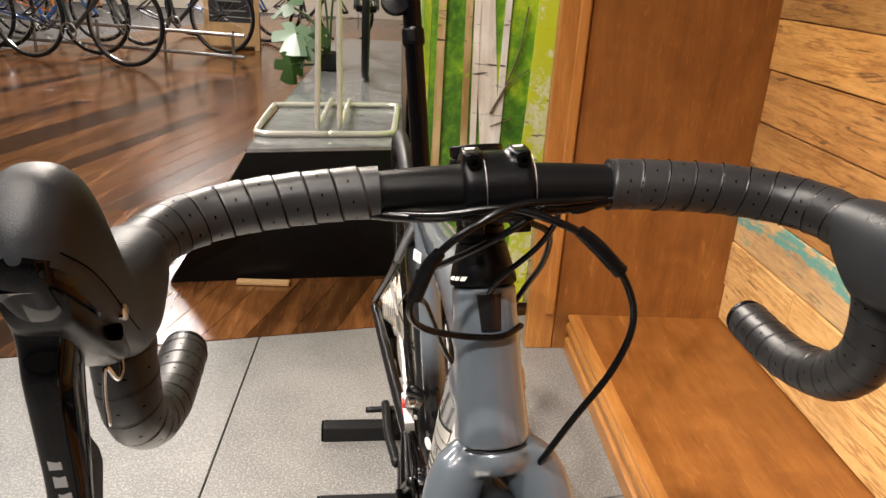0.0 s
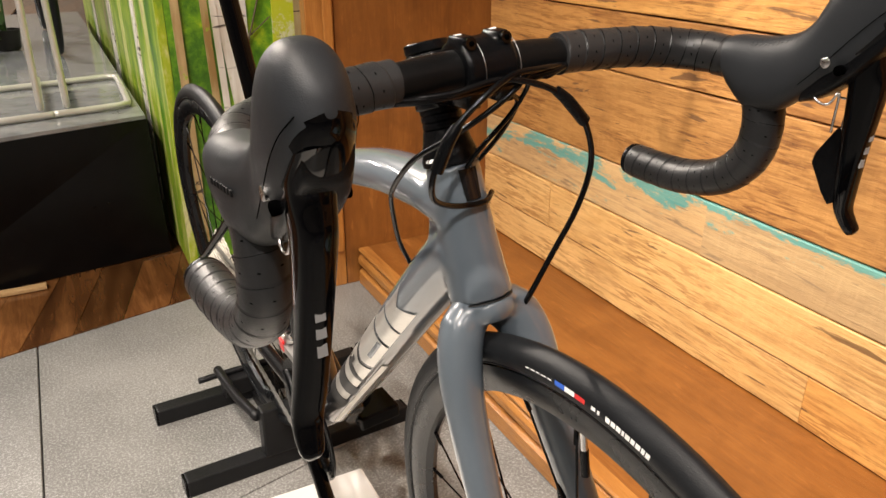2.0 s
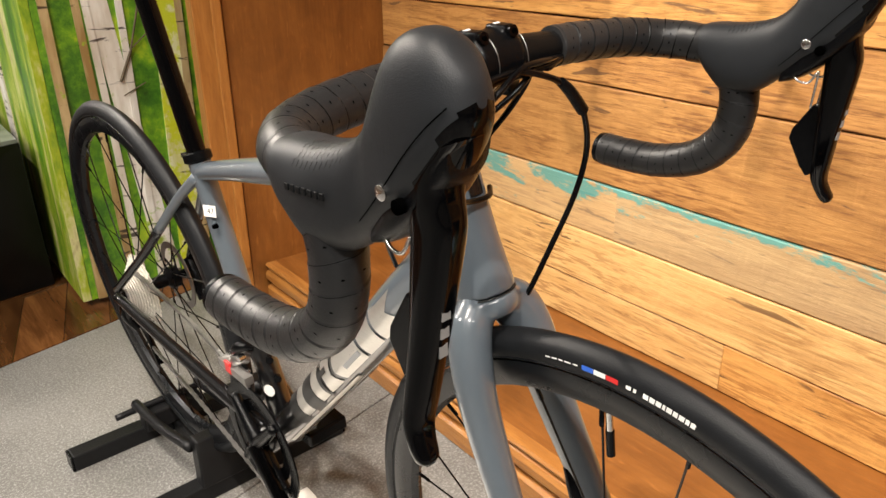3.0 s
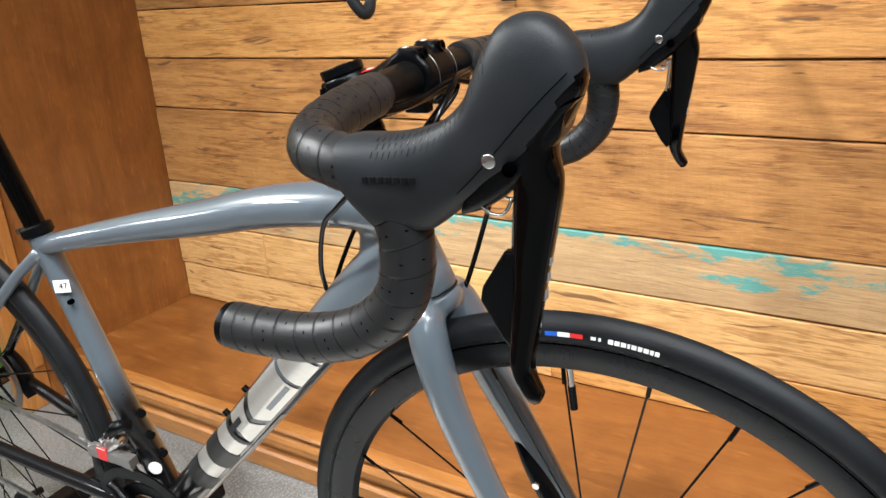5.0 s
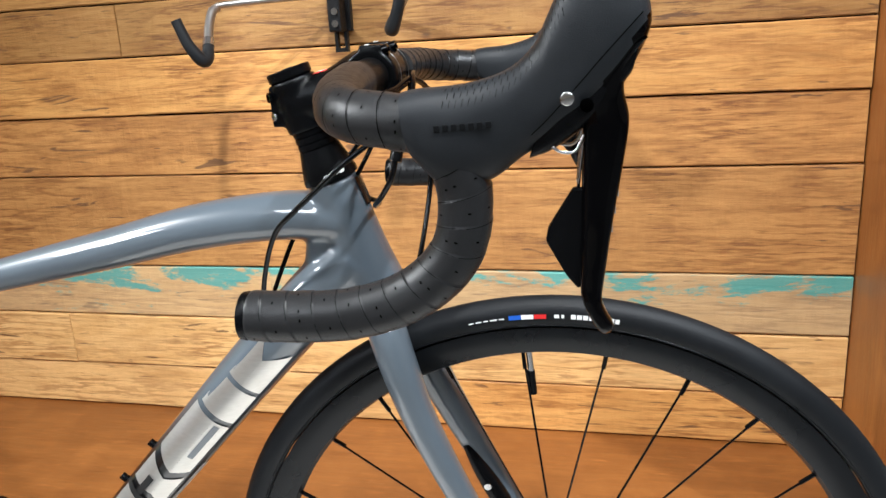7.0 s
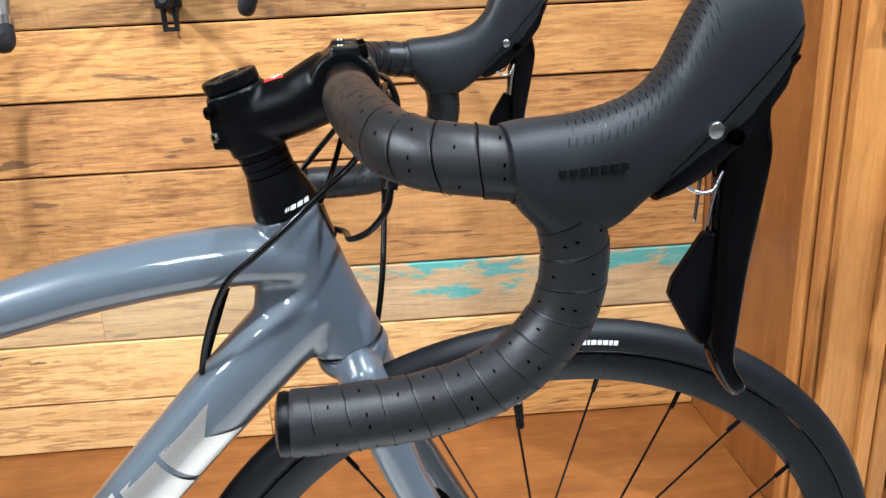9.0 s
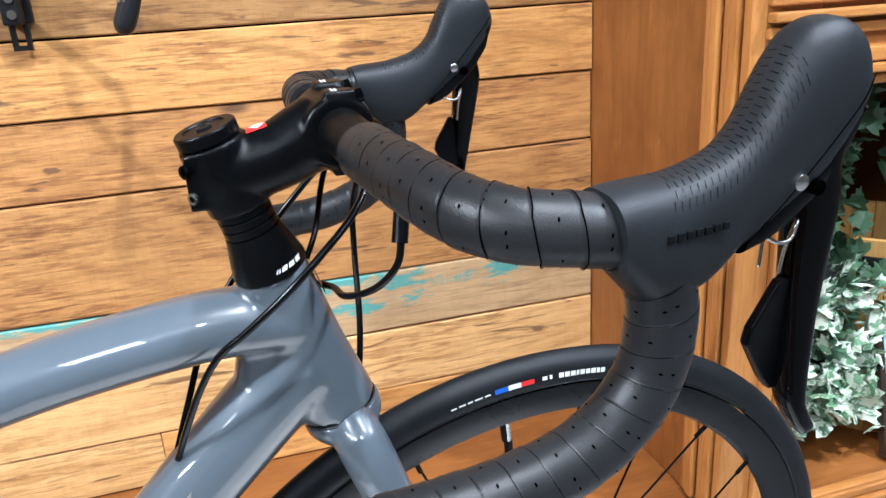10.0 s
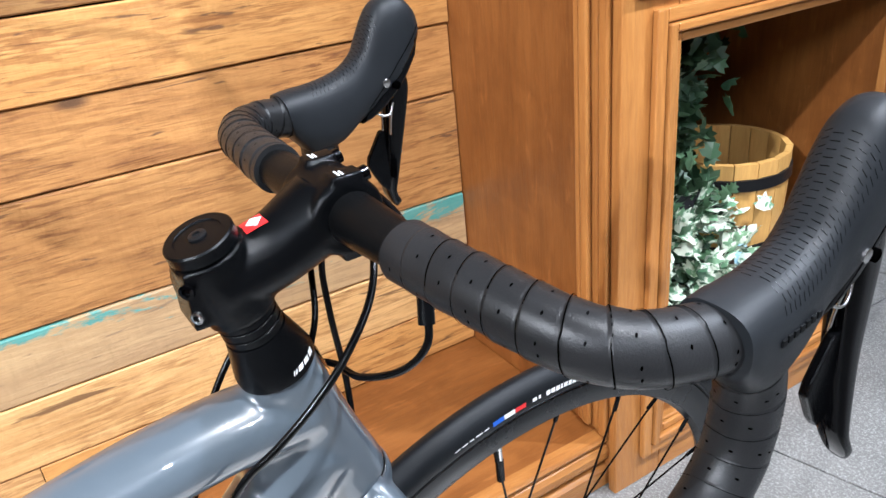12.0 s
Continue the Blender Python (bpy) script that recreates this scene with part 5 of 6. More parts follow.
    for yy, zz in ((0.532, 0.408), (0.527, 0.372), (0.512, 0.345)):
        smooth(part("cable_stop", rod((0.0, yy - 0.016, zz), (-0.004, yy - 0.024, zz + 0.002), 0.006, 10), MATTE_BLACK, BIKE), 40)
    part("derailleur_tag", box((-0.051, 0.545, 0.352), (-0.047, 0.562, 0.372), 0.001), RED, BIKE, "red plastic tag")
    part("round_sticker", moved(lathe([(0.0100, 0), (0.0100, 0.0008), (0.0, 0.0008)], 24), aimed((-0.0165, 0.498, 0.328), (-0.10, 0.46, 0.335))), STICKER, BIKE, "round white sticker")
    rot = smooth(part("brake_rotor", moved(ring([(0.070, 0.0009), (0.056, 0.0009), (0.056, -0.0009), (0.070, -0.0009)], 64), pose(0.038, y, z)), DULL_STEEL, BIKE, "steel disc brake rotor"), 40)
    part("rotor_spider", joined(*[boxmesh((0.0372, y - 0.004, z), (0.0388, y + 0.004, z + 0.058))] + [moved(boxmesh((-0.0008, -0.004, 0.012), (0.0008, 0.004, 0.057)), Matrix.Translation((0.038, y, z)) @ Matrix.Rotation(2 * math.pi * k / 5, 4, "X")) for k in range(1, 5)]), MATTE_BLACK, rot)
    smooth(part("brake_caliper", tube([(0.052, y - 0.075, z - 0.03), (0.056, y - 0.050, z + 0.015), (0.056, y - 0.035, z + 0.045)], [0.012, 0.016, 0.012], 14, 14), MATTE_BLACK, BIKE, "black disc brake caliper"), 40)
    smooth(part("axle_lever", rod((-0.07, y, z), (0.07, y, z), 0.008, 14), MATTE_BLACK, BIKE), 40)
    part("pedal", box((0.070, by + 0.075, bz - 0.135), (0.150, by + 0.145, bz - 0.108), 0.004), MATTE_BLACK, BIKE, "black flat pedal")
    # front disc
    smooth(part("front_rotor", moved(ring([(0.070, 0.0009), (0.056, 0.0009), (0.056, -0.0009), (0.070, -0.0009)], 64), pose(0.040, HUB_F[1], HUB_F[2])), DULL_STEEL, BIKE, "steel front disc rotor"), 40)


drivetrain()


def bike_stand():
    root = empty("bike_stand", pose(0.03, 0.95, 0.0, 0, 0, 3.7), "black steel floor stand holding the bike by its rear axle", "bike stand")
    for y in (0.148, -0.125):
        part("foot_bar", box((-0.235, y - 0.020, 0.0), (0.26, y + 0.020, 0.038), 0.003), STAND_BLACK, root, "square black foot bar")
        for x in (-0.240, 0.26):
            part("end_cap", box((x, y - 0.019, 0.001), (x + 0.006, y + 0.019, 0.037), 0.002), MATTE_BLACK, root)
    part("spine_bar", box((-0.02, -0.105, 0.002), (0.02, 0.128, 0.036), 0.003), STAND_BLACK, root)
    smooth(part("cross_pin", tube([(-0.135, 0.135, 0.085), (-0.06, 0.137, 0.086), (0.06, 0.137, 0.086), (0.10, 0.135, 0.085)], 0.0075, 20, 10), STAND_BLACK, root))
    part("rear_block", box((-0.085, 0.105, 0.036), (0.05, 0.145, 0.080), 0.004), STAND_BLACK, root)
    for x in (-0.088, 0.055):
        smooth(part("side_arm", tube([(x, 0.14, 0.098), (x, 0.0, 0.112), (x + 0.01, -0.125, 0.128)], 0.0105, 20, 12), STAND_BLACK, root, "black steel tube"))
    smooth(part("post", tube([(0.0, -0.12, 0.10), (0.0, -0.20, 0.20), (0.004, -0.30, 0.318)], [0.020, 0.016, 0.016], 20, 14), STAND_BLACK, root, "black steel post under the chain stays"))
    part("gusset", box((-0.075, -0.150, 0.036), (0.06, -0.118, 0.150), 0.004), STAND_BLACK, root)


bike_stand()
tagged(part("floor_plinth", box((-0.62, -0.42, 0.0), (0.125, 0.665, 0.0495), 0.004), WHITE), "low white lacquered plinth under the bike's front wheel", "plinth")
# ---- things on and in the niche and cabinet ----


def wall_hook():
    """A two-armed bike holder screwed to the planks."""
    root = empty("wall_bike_hook", pose(0.93, 0.376, 1.0), "black and silver two-armed wall holder with rubber-covered prongs", "bike hook")
    part("back_plate", box((-0.012, -0.022, 0.028), (0.004, 0.022, 0.26), 0.003), STAND_BLACK, root, "black steel back plate")
    part("bracket", box((-0.050, -0.013, 0.026), (-0.012, 0.015, 0.24), 0.004), STAND_BLACK, root, "black folded bracket")
    part("lower_tab", joined(boxmesh((-0.020, -0.014, -0.006), (-0.008, -0.007, 0.028)), boxmesh((-0.020, 0.007, -0.006), (-0.008, 0.014, 0.028)), boxmesh((-0.020, -0.014, -0.014), (-0.008, 0.014, -0.006))), STAND_BLACK, root)
    for z in (0.042, 0.066):
        smooth(part("screw", rod((-0.050, -0.002, z), (-0.055, -0.002, z), 0.007, 16), STEEL, root, "bright screw head"), 40)
    for s in (1, -1):
        lift = 0.0 if s > 0 else 0.035
        arm = smooth(part("arm", tube([(-0.04, 0.012 * s, 0.100), (-0.10, 0.10 * s, 0.094 + lift * 0.4), (-0.160, 0.185 * s, 0.086 + lift), (-0.172, 0.196 * s, 0.080 + lift)], 0.0065, 30, 12), DULL_STEEL, root, "silver steel arm"))
        smooth(part("bend", tube([(-0.168, 0.192 * s, 0.080 + lift), (-0.180, 0.199 * s, 0.074 + lift), (-0.205, 0.196 * s, 0.045 + lift), (-0.235, 0.185 * s, 0.008 + lift)], [0.0075, 0.0085, 0.0085, 0.0085], 24, 14), DULL_STEEL, arm, "bent silver tube"))
        smooth(part("prong", tube([(-0.233, 0.186 * s, 0.012 + lift), (-0.252, 0.181 * s, -0.012 + lift), (-0.266, 0.185 * s, -0.016 + lift), (-0.280, 0.200 * s, 0.012 + lift), (-0.288, 0.214 * s, 0.056 + lift)], [0.0095, 0.0125, 0.0125, 0.0105, 0.0095], 30, 14), RUBBER, arm, "black rubber-covered prong"), 50)
        smooth(part("sleeve", rod((-0.226, 0.188 * s, 0.020 + lift), (-0.236, 0.185 * s, 0.007 + lift), 0.0115, 14), STEEL, arm), 40)


wall_hook()


def ivy_leaf(size, fold, rng):
    """One five-lobed leaf, slightly folded."""
    pts = [(0, 0), (0.34, 0.10), (0.52, 0.34), (0.30, 0.46), (0.36, 0.74), (0.12, 0.72), (0, 1.0)]
    left = [(-x, y) for x, y in pts[1:-1]][::-1]
    outline = pts + left
    vs = [(x * size, y * size, -fold * size * (abs(x) ** 1.2) - 0.15 * size * y * y) for x, y in outline] + [(0, 0.45 * size, 0.02 * size)]
    n = len(outline)
    return vs, [(i, (i + 1) % n, n) for i in range(n)]


def foliage(count, shape, size, rng, droop=0.5):
    """Many leaves scattered by shape(), each turned its own way."""
    meshes = []
    for _ in range(count):
        p = shape(rng)
        s = rng.uniform(*size)
        m = Matrix.Translation(p) @ Euler((rng.uniform(-0.4, 1.2) + droop, rng.uniform(-0.7, 0.7), rng.uniform(0, 6.28))).to_matrix().to_4x4()
        meshes.append(moved(ivy_leaf(s, rng.uniform(0.1, 0.5), rng), m))
    return joined(*meshes)


def ivy_plants():
    rng = random.Random(21)
    y0 = -0.87
    root = empty("ivy_garland", pose(0.62, y0, 0.125), "dark green artificial ivy hanging in the cabinet bay", "plant")
    smooth(part("vine", tube([(0.02, 0.0, 0.72), (0.0, -0.03, 0.5), (0.03, 0.0, 0.25), (0.0, -0.02, 0.02)], 0.006, 30, 8), STEM, root))

    def column(r):
        z = 0.15 + 0.59 * r.random() ** 0.8
        w = 0.09 + 0.03 * math.sin(z * 9)
        return (max(-0.10, r.gauss(0, w * 0.55)), min(0.08, r.gauss(-0.045, w * 0.7)), z)

    tagged(part("leaves", foliage(1500, column, (0.026, 0.05), rng), IVY_DARK, root, "dark green ivy leaves"), kind="stuff")
    tagged(part("purple_leaves", foliage(14, lambda r: (r.gauss(-0.05, 0.02), r.gauss(0.0, 0.03), r.uniform(0.30, 0.40)), (0.04, 0.06), rng), IVY_PURPLE, root, "dusky purple leaves"), kind="stuff")
    low = empty("ivy_bush", pose(0.605, -0.93, 0.125), "variegated pale green and cream ivy at the bay's front", "plant")
    smooth(part("vine", tube([(0.0, 0.0, 0.0), (0.0, 0.01, 0.1), (-0.02, 0.03, 0.24)], 0.005, 16, 8), STEM, low))

    def mound(r):
        z = r.uniform(0.05, 0.38)
        w = 0.098 * math.sqrt(max(0.1, 1 - ((z - 0.2) / 0.22) ** 2))
        return (max(-0.105, r.gauss(0.0, w * 0.7)), min(0.13, r.gauss(0.0, w)), z)

    tagged(part("leaves", foliage(620, mound, (0.036, 0.062), rng), IVY_PALE, low, "green and cream ivy leaves"), kind="stuff")


ivy_plants()


def barrel():
    root = empty("half_barrel", pose(0.67, -1.168, 0.125), "pale oak tub with two black iron hoops in the cabinet bay", "barrel")
    n = 18
    for k in range(n):
        a0, a1 = 2 * math.pi * (k + 0.02) / n, 2 * math.pi * (k + 0.98) / n
        prof = ((0.125, 0.0), (0.138, 0.16), (0.145, 0.34), (0.147, 0.42))
        vs = []
        for r, z in prof:
            for a in (a0, a1):
                for d in (0.0, -0.014):
                    vs.append(((r + d) * math.cos(a), (r + d) * math.sin(a), z))
        fs = []
        for i in range(3):
            b = 4 * i
            fs += [(b, b + 2, b + 6, b + 4), (b + 1, b + 5, b + 7, b + 3), (b, b + 4, b + 5, b + 1), (b + 2, b + 3, b + 7, b + 6)]
        fs += [(0, 1, 3, 2), (12, 14, 15, 13)]
        part("stave", (vs, fs), OAK, root)
    for z, r in ((0.205, 0.1405), (0.362, 0.1468)):
        smooth(part("hoop", moved(ring([(r - 0.004, -0.013), (r + 0.0025, -0.012), (r + 0.0035, 0.012), (r - 0.004, 0.013)], 48), pose(0, 0, z + 0.013, 0, 90, 0)), STAND_BLACK, root, "black iron hoop"), 40)
    part("base", lathe([(0.112, 0.0), (0.112, 0.012)], 32), OAK, root)


barrel()


def framed_picture():
    root = empty("framed_picture", pose(0.468, -1.215, 0.131, 0, 14, -2), "framed blue and white sea picture leaning in the cabinet bay", "picture")
    w, h = 0.17, 0.285
    part("print", box((0.012, -w + 0.010, 0.010), (0.015, w - 0.010, h - 0.010)), PICTURE, root, "pale blue sea scene")
    for lo, hi in (((0.0, -w, 0.0), (0.02, w, 0.0135)), ((0.0, -w, h - 0.0135), (0.02, w, h)), ((0.001, -w, 0.0136), (0.019, -w + 0.0135, h - 0.0136)), ((0.001, w - 0.0135, 0.0136), (0.019, w, h - 0.0136))):
        part("frame_bar", box(lo, hi, 0.002), material("picture_frame_brown", (0.035, 0.02, 0.013), 0.4), root, "dark brown frame bar")


framed_picture()

# ---- things farther off ----


def shop_bike(name_label, m, paint, rim_mat, group, wheel_r=0.36):
    """A plainer bicycle for the rows behind: wheels, frame, fork, bar, saddle."""
    root = empty("bicycle", m, name_label, "bicycle", group)
    hubs = ((0.0, -0.50, wheel_r), (0.0, 0.52, wheel_r))
    for c in hubs:
        w = smooth(part("wheel", moved(ring([(wheel_r - 0.022, 0.011), (wheel_r - 0.050, 0.009), (wheel_r - 0.050, -0.009), (wheel_r - 0.022, -0.011)], 48), pose(*c)), rim_mat, root, "wheel rim"), 40)
        smooth(part("tyre", moved(ring([(wheel_r - 0.024 + 0.020 * math.cos(a), 0.018 * math.sin(a)) for a in np.linspace(-2.4, 2.4, 9)], 48), pose(*c)), TYRE, w))
        for k in range(16):
            a = 2 * math.pi * k / 16
            part("spoke", rod((0.02 * (-1) ** k, c[1], c[2]), (0, c[1] + (wheel_r - 0.05) * math.sin(a), c[2] + (wheel_r - 0.05) * math.cos(a)), 0.0014, 4), DULL_STEEL, w)
        part("hub", rod((-0.05, c[1], c[2]), (0.05, c[1], c[2]), 0.016), MATTE_BLACK, w)
    for nm, pts, r in (("down_tube", [(0, -0.34, 0.70), (0, -0.16, 0.50), (0, 0.06, 0.28)], 0.022), ("top_tube", [(0, -0.36, 0.78), (0, -0.12, 0.75), (0, 0.17, 0.70)], 0.018), ("seat_tube", [(0, 0.06, 0.28), (0, 0.12, 0.50), (0, 0.20, 0.82)], 0.017), ("head_tube", [(0, -0.33, 0.66), (0, -0.35, 0.74), (0, -0.37, 0.82)], 0.024)):
        smooth(part(nm, tube(pts, r, 12, 12), paint, root))
    for s in (-1, 1):
        smooth(part("fork_leg", tube([(0.01 * s, -0.335, 0.66), (0.045 * s, -0.36, 0.60), (0.05 * s, -0.50, wheel_r)], 0.014, 14, 10), paint, root))
        smooth(part("chain_stay", tube([(0.03 * s, 0.08, 0.29), (0.05 * s, 0.3, 0.32), (0.06 * s, 0.52, wheel_r)], 0.010, 10, 8), paint, root))
        smooth(part("seat_stay", tube([(0.01 * s, 0.17, 0.70), (0.04 * s, 0.35, 0.53), (0.06 * s, 0.52, wheel_r)], 0.009, 10, 8), paint, root))
    smooth(part("handlebar", tube([(-0.30, -0.36, 0.93), (-0.12, -0.42, 0.92), (0, -0.42, 0.91), (0.12, -0.42, 0.92), (0.30, -0.36, 0.93)], 0.014, 24, 10), MATTE_BLACK, root))
    part("stem", rod((0, -0.36, 0.80), (0, -0.42, 0.91), 0.017), MATTE_BLACK, root)
    smooth(part("saddle", loft([(0, 0.06, 0.93, 0.06, 0.955, 0.015), (0, 0.14, 0.92, 0.14, 0.96, 0.03), (0, 0.26, 0.92, 0.26, 0.965, 0.07), (0, 0.31, 0.93, 0.31, 0.965, 0.05)], 16, 16), MATTE_BLACK, root), 60)
    part("seat_post", rod((0, 0.19, 0.80), (0, 0.21, 0.93), 0.014), MATTE_BLACK, root)
    smooth(part("chainring", moved(ring([(0.085, 0.002), (0.07, 0.002), (0.07, -0.002), (0.085, -0.002)], 32), pose(-0.05, 0.06, 0.28)), DULL_STEEL, root))
    return root


def far_things():
    blue = material("blue_bike_paint", (0.02, 0.09, 0.28), 0.25, coat=0.6)
    dark = material("dark_bike_paint", (0.02, 0.022, 0.025), 0.3, coat=0.5)
    orange = material("orange_bike_paint", (0.40, 0.12, 0.03), 0.3, coat=0.5)
    g = "bikes along the far side"
    # the row beyond the platform, side on
    one = shop_bike("black bicycle with bright rims in the row across the shop", pose(-3.02, 6.85, 0.001, 0, 0, 74), dark, STEEL, g, 0.40)
    copy_thing(one, pose(-2.42, 8.1, 0.001, 0, 0, 70))
    two = shop_bike("blue bicycle with bright rims in the row across the shop", pose(-3.55, 7.5, 0.001, 0, 0, 78), blue, STEEL, g, 0.38)
    copy_thing(two, pose(-4.6, 7.6, 0.001, 0, 0, 70))
    three = shop_bike("orange bicycle in the row across the shop", pose(-3.9, 8.6, 0.001, 0, 0, 75), orange, STEEL, g, 0.38)
    copy_thing(one, pose(-1.2, 9.6, 0.001, 0, 0, 65))
    copy_thing(two, pose(-2.2, 9.4, 0.001, 0, 0, 72))
    copy_thing(one, pose(-4.9, 9.3, 0.001, 0, 0, 72))
    # on the platform
    shop_bike("black road bike standing on the display platform", pose(-0.25, 3.95, 0.498, 0, 0, 2), dark, RIM, "", 0.345)
    # beyond the cabinet
    shop_bike("bicycle with blue rims standing beyond the cabinet", pose(0.50, -2.02, 0.001, 0, 0, 112), dark, material("blue_rim", (0.02, 0.06, 0.35), 0.25, coat=0.5), "", 0.345)
    # low rail of the bike rack
    rack = empty("bike_rack", pose(-3.0, 7.4, 0.0, 0, 0, -14), "low dull steel floor rack between the bikes", "bike rack")
    for z in (0.10, 0.30):
        part("rail", rod((-1.6, 0, z), (1.5, 0, z), 0.018), DULL_STEEL, rack)
    for k in range(5):
        part("post", rod((-1.5 + 0.72 * k, 0, 0.0), (-1.5 + 0.72 * k, 0, 0.34), 0.016), DULL_STEEL, rack)
    # chalk board on legs
    sign = empty("sandwich_board", pose(-1.94, 8.35, 0.001, 0, 0, 6), "pale wooden sandwich board with black chalk panel", "sign")
    front = part("front_leaf", joined(boxmesh((-0.30, 0.0, 0.0), (-0.245, 0.03, 1.05)), boxmesh((0.245, 0.0, 0.0), (0.30, 0.03, 1.05)), boxmesh((-0.245, 0.0, 0.05), (0.245, 0.03, 0.30)), boxmesh((-0.245, 0.0, 0.98), (0.245, 0.03, 1.05))), BOARD, sign, "pale wooden frame")
    part("chalk_panel", box((-0.244, 0.008, 0.301), (0.244, 0.02, 0.979)), CHALK, front, "black chalk panel")
    for k in range(5):
        part("print_bar", box((-0.18, 0.004, 0.42 + 0.1 * k), (0.16 - 0.05 * (k % 2), 0.0075, 0.435 + 0.1 * k)), material("chalk_grey", (0.25, 0.25, 0.25), 0.9), front)
    part("back_leaf", moved(boxmesh((-0.29, 0.0, 0.0), (0.29, 0.02, 1.04)), pose(0, 0.36, 0.0, 18, 0, 0)), BOARD, sign)


far_things()


def wheel_stand():
    """The bent-rod stand on the platform's near end."""
    root = empty("wheel_stand", pose(-0.30, 2.14, 0.4985), "satin nickel rod wheel stand on the display platform", "bike stand")
    r = 0.0108
    z = r
    pts = [(0.0, -0.02, z), (-0.19, -0.055, z), (-0.222, -0.045, z), (-0.245, 0.0, z), (-0.258, 0.42, z), (-0.24, 0.468, z), (-0.20, 0.482, z), (0.0, 0.525, z), (0.19, 0.57, z), (0.225, 0.56, z), (0.236, 0.52, z), (0.226, 0.09, z), (0.21, 0.04, z), (0.17, 0.015, z), (0.0, -0.02, z)]
    smooth(part("base_loop", tube(pts, r, 140, 12), CHROME, root, "rounded rectangular base loop"))
    for x in (-0.034, 0.040):
        y0, y1 = -0.028 + 0.2 * (x + 0.034), 0.52 + 0.2 * x
        smooth(part("upright_rod", tube([(x, y1, 2 * r + r), (x, (y0 + y1) / 2, 2 * r + r), (x, y0 + 0.03, 2 * r + r), (x, y0 + 0.004, 0.045), (x, y0, 0.12), (x * 0.9, y0, 0.40), (x * 0.8, y0, 0.85), (0, y0, 0.90)], r * 0.92, 90, 12), CHROME, root, "upright nickel rod"))


wheel_stand()


def monstera():
    root = empty("monstera_plant", pose(-0.44, 3.72, 0.498), "small potted monstera with pale glossy leaves on the display platform", "plant")
    smooth(part("pot", lathe([(0.045, 0.0), (0.055, 0.01), (0.062, 0.085), (0.066, 0.095), (0.060, 0.095), (0.057, 0.085)], 28), POT, root), 40)
    rng = random.Random(8)

    def leaf(size):
        n = 22
        out = []
        for k in range(n):
            a = 2 * math.pi * k / n
            rr = size * (0.62 + 0.38 * abs(math.cos(a / 2)) ** 0.6)
            if k % 4 == 2:
                rr *= 0.55
            out.append((rr * math.sin(a), -rr * math.cos(a) * 1.1, -0.25 * rr * abs(math.sin(a)) - 0.12 * rr))
        vs = out + [(0, 0, 0)]
        vs2 = [(x, y, z - 0.003) for x, y, z in vs]
        fs = [(i, (i + 1) % n, n) for i in range(n)]
        return vs + vs2, fs + [(c + n + 1, b + n + 1, a + n + 1) for a, b, c in fs] + [(i, i + n + 1, (i + 1) % n + n + 1, (i + 1) % n) for i in range(n)]

    for k, (x, y, z, s, pitch, yaw, mat) in enumerate(((-0.15, -0.20, 0.205, 0.13, 38, 20, MONSTERA), (-0.12, -0.22, 0.13, 0.09, 66, -30, MONSTERA_DARK), (-0.16, -0.30, 0.06, 0.09, 72, 40, MONSTERA_DARK), (-0.05, 0.1, 0.42, 0.13, 25, 120, MONSTERA), (0.05, 0.02, 0.50, 0.12, 20, 200, MONSTERA_DARK), (-0.24, 0.10, 0.33, 0.11, 35, -60, MONSTERA_DARK), (-0.06, -0.05, 0.18, 0.08, 75, 10, MONSTERA_DARK))):
        smooth(part("leaf_stalk", tube([(0, 0, 0.08), (x * 0.4, y * 0.4, z * 0.75), (x, y, z)], 0.006, 14, 8), MONSTERA_DARK, root))
        lf = part("leaf", leaf(s), mat, root)
        lf.matrix_basis = pose(x, y, z, pitch, 0, yaw)


monstera()

# ---- pieces of walls and floors ----


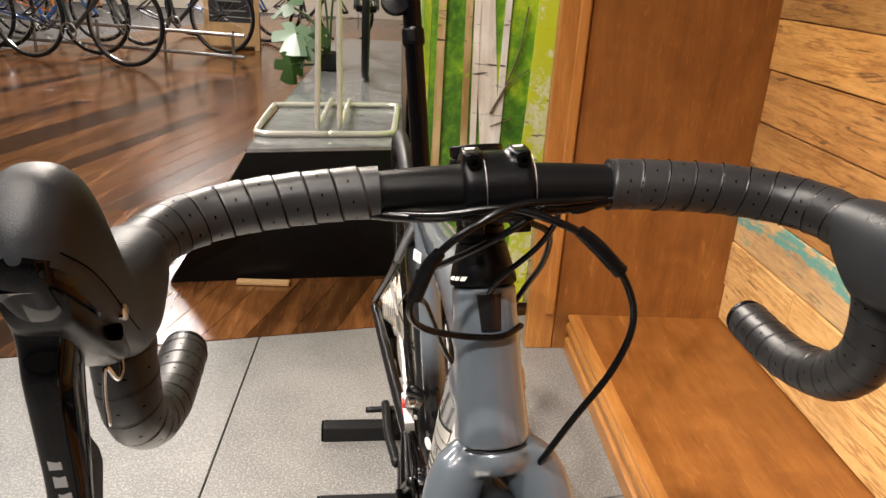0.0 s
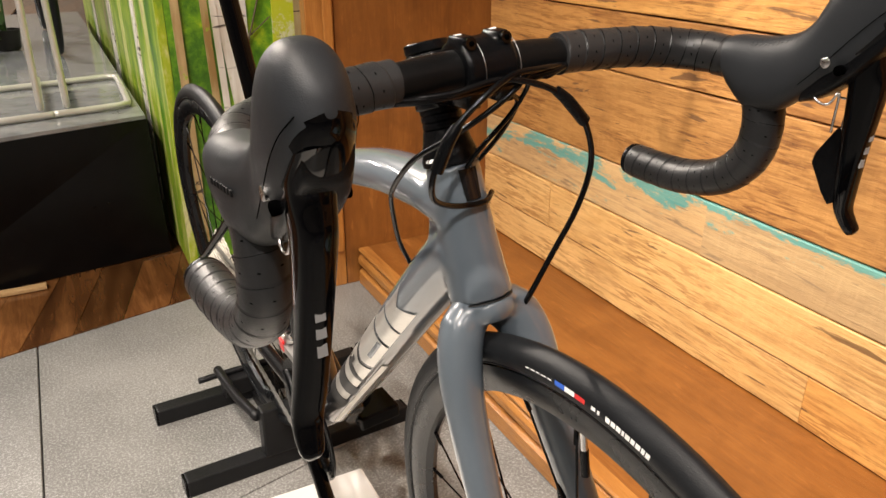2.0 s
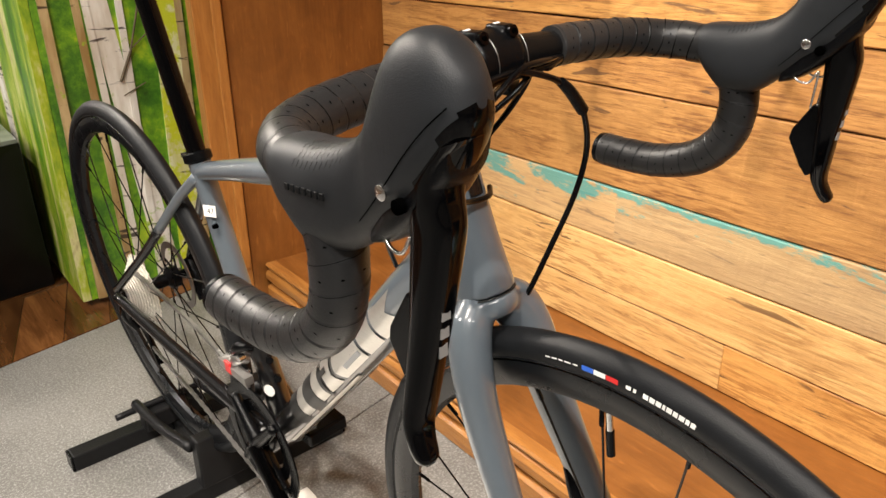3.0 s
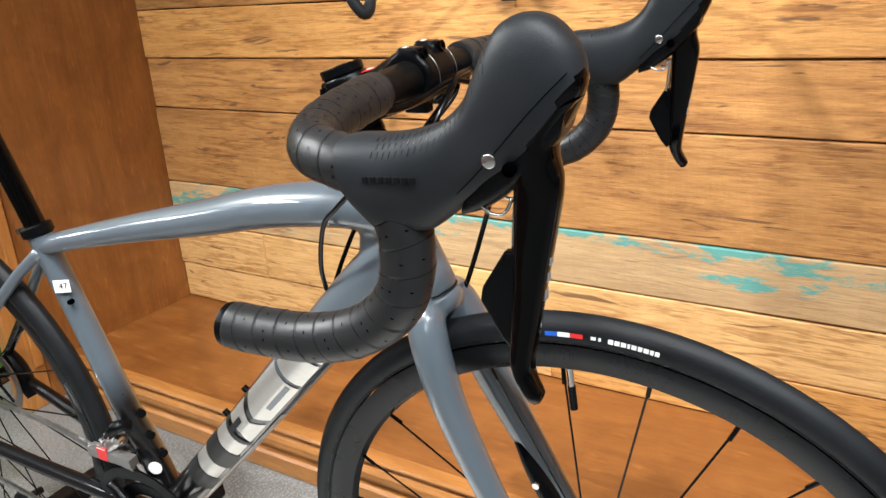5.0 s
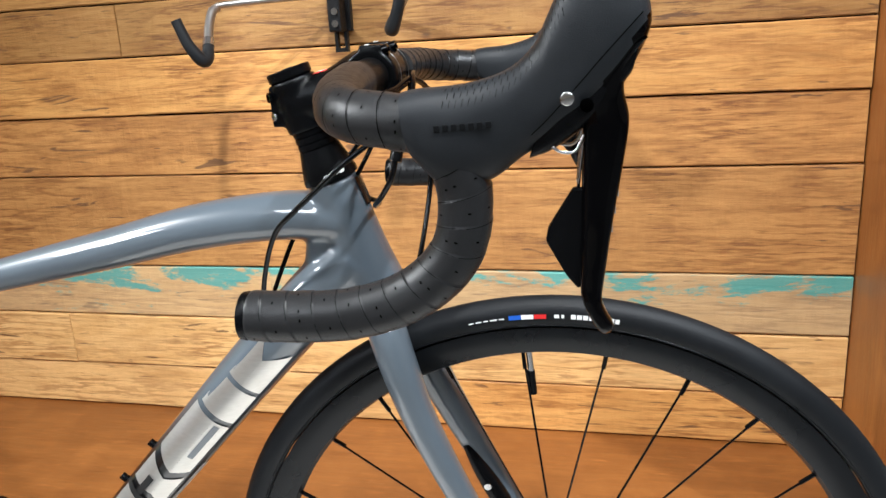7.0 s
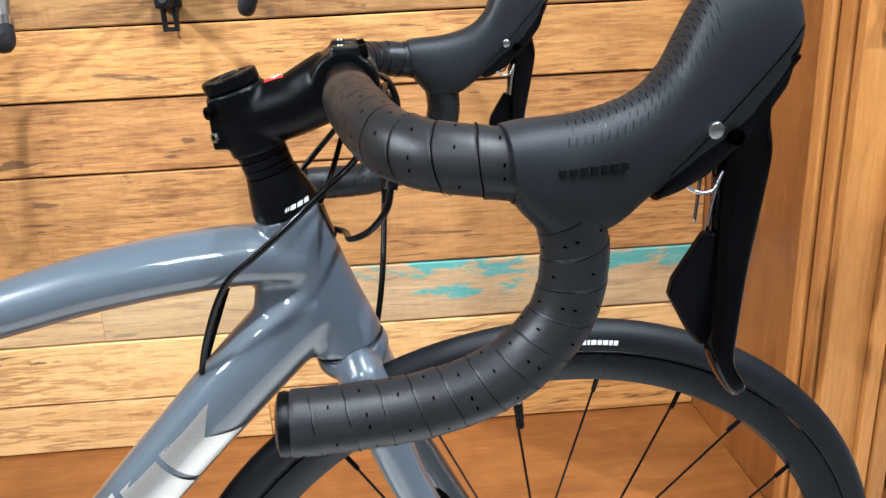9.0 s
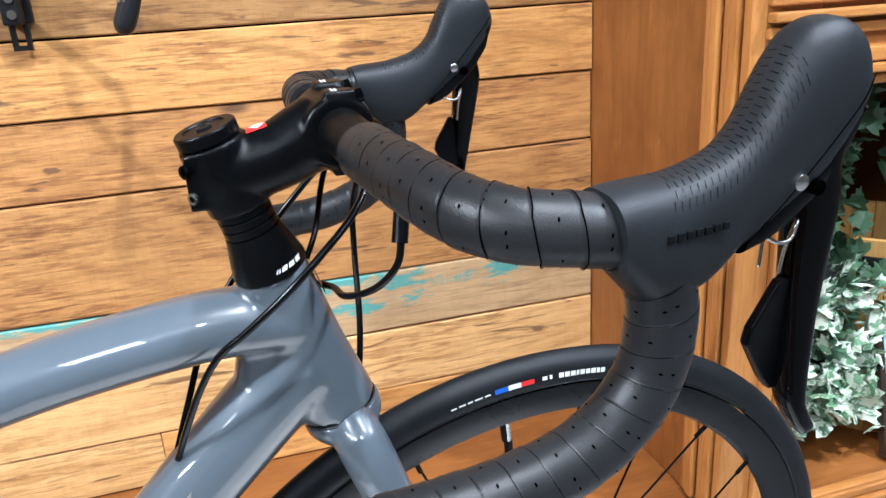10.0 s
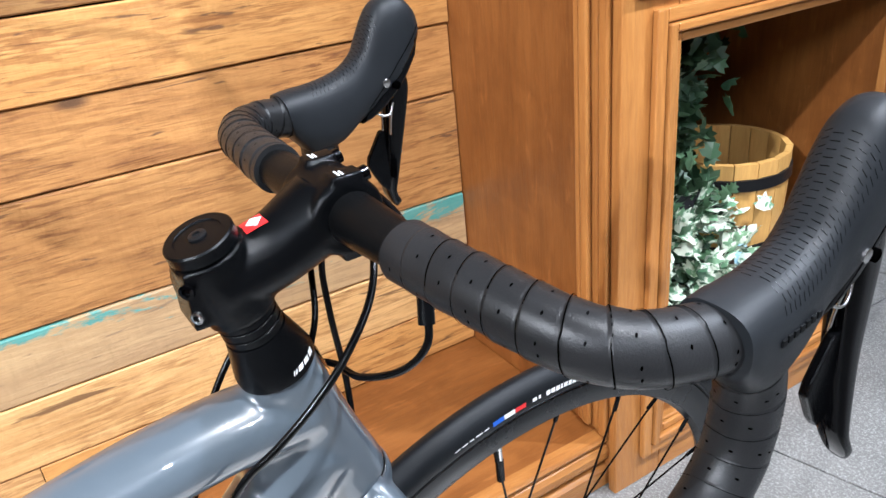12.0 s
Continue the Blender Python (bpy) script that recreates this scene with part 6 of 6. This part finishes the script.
def planks():
    """Boards of the planked wall: rows of uneven boards with ragged joints."""
    rng = random.Random(11)
    seams = [SHELF_Z + 0.002, 0.236, 0.372, 0.502, 0.726, 0.868, 1.000, 1.118, 1.250, 1.390, 1.530, 1.680, 1.830, 1.980, 2.140, 2.300, 2.480]
    for r in range(len(seams) - 1):
        z0, z1 = seams[r], seams[r + 1]
        cuts = [FRONT_Y + 0.002, REAR_Y - 0.002]
        if r == 0:
            cuts.insert(1, 0.298)
        elif r == 2:
            cuts.insert(1, 0.613)
        elif r in (1, 6, 9, 11):
            cuts.insert(1, rng.uniform(0.9, 1.2))
        for a, b in zip(cuts, cuts[1:]):
            t = rng.uniform(0.014, 0.022)
            bm = bmesh.new()
            n = 12
            rows = []
            for k in range(n + 1):
                y = a + 0.001 + (b - a - 0.002) * k / n
                w0, w1 = rng.uniform(0.0006, 0.0026), rng.uniform(0.0006, 0.0026)
                d = t + rng.uniform(-0.0006, 0.0006)
                rows.append([bm.verts.new(c) for c in ((WALL_X - 0.001, y, z0 + w0), (WALL_X - d + 0.002, y, z0 + w0), (WALL_X - d, y, z0 + w0 + 0.0025), (WALL_X - d, y, z1 - w1 - 0.0025), (WALL_X - d + 0.002, y, z1 - w1), (WALL_X - 0.001, y, z1 - w1))])
            for p, q in zip(rows, rows[1:]):
                for j in range(5):
                    bm.faces.new((p[j], p[j + 1], q[j + 1], q[j]))
            bm.faces.new(rows[0][::-1])
            bm.faces.new(rows[-1])
            bmesh.ops.recalc_face_normals(bm, faces=bm.faces[:])
            part("plank", bm, PLANK_TEAL if r == 2 else PLANK if r == 0 and a < 0.0 else PLANK_PALE if r < 2 else PLANK_DULL if r in (3, 4, 8) else PLANK, BACKING)


planks()


def floors():
    sub = bpy.data.objects["floor"]
    # stone tiles, joints slanting with the shop floor
    tile = bpy.data.meshes.new("tile")
    bm = box((0.002, 0.002, -0.012), (0.983, 0.918, 0.0), 0.0015, 1)
    for v in bm.verts:
        v.co.y += 0.24 * v.co.x
    bm.to_mesh(tile)
    bm.free()
    tile.materials.append(TILE)
    ox, oy = -0.455, 1.585
    for i in range(-4, 4):
        for j in range(-6, 0):
            x, y = ox + 0.985 * i, oy + 0.92 * j + 0.24 * 0.985 * i
            ob = part("tile", tile, TILE, sub)
            ob.location = (x, y, 0)
    # dark boards running away from the tiles' edge to the far end
    rng = random.Random(3)
    shared = {}
    w = 0.135
    for j in range(52):
        x = -5.9 + j * w
        start = -rng.uniform(0.2, 2.2)
        while start < 12.0:
            L = rng.choice((1.9, 2.4, 3.0))
            cut = max(start, 0.0)
            size = round(start + L - cut, 1)
            if size > 0.05:
                if size not in shared:
                    m = bpy.data.meshes.new("floor_board")
                    b = box((0.0008, 0.0015, -0.012), (w - 0.0008, size - 0.0015, 0.0), 0.001, 1)
                    for v in b.verts:
                        v.co.x, v.co.y = v.co.x + 0.26 * v.co.y, v.co.y + 0.24 * v.co.x
                    b.to_mesh(m)
                    b.free()
                    m.materials.append(FLOOR_WOOD)
                    shared[size] = m
                ob = part("floor_board", shared[size], FLOOR_WOOD, sub)
                bx, by = x + 0.26 * cut, 1.70 + 0.24 * x + cut
                ob.location = (bx, by, -0.0015)
            start = cut + size


floors()
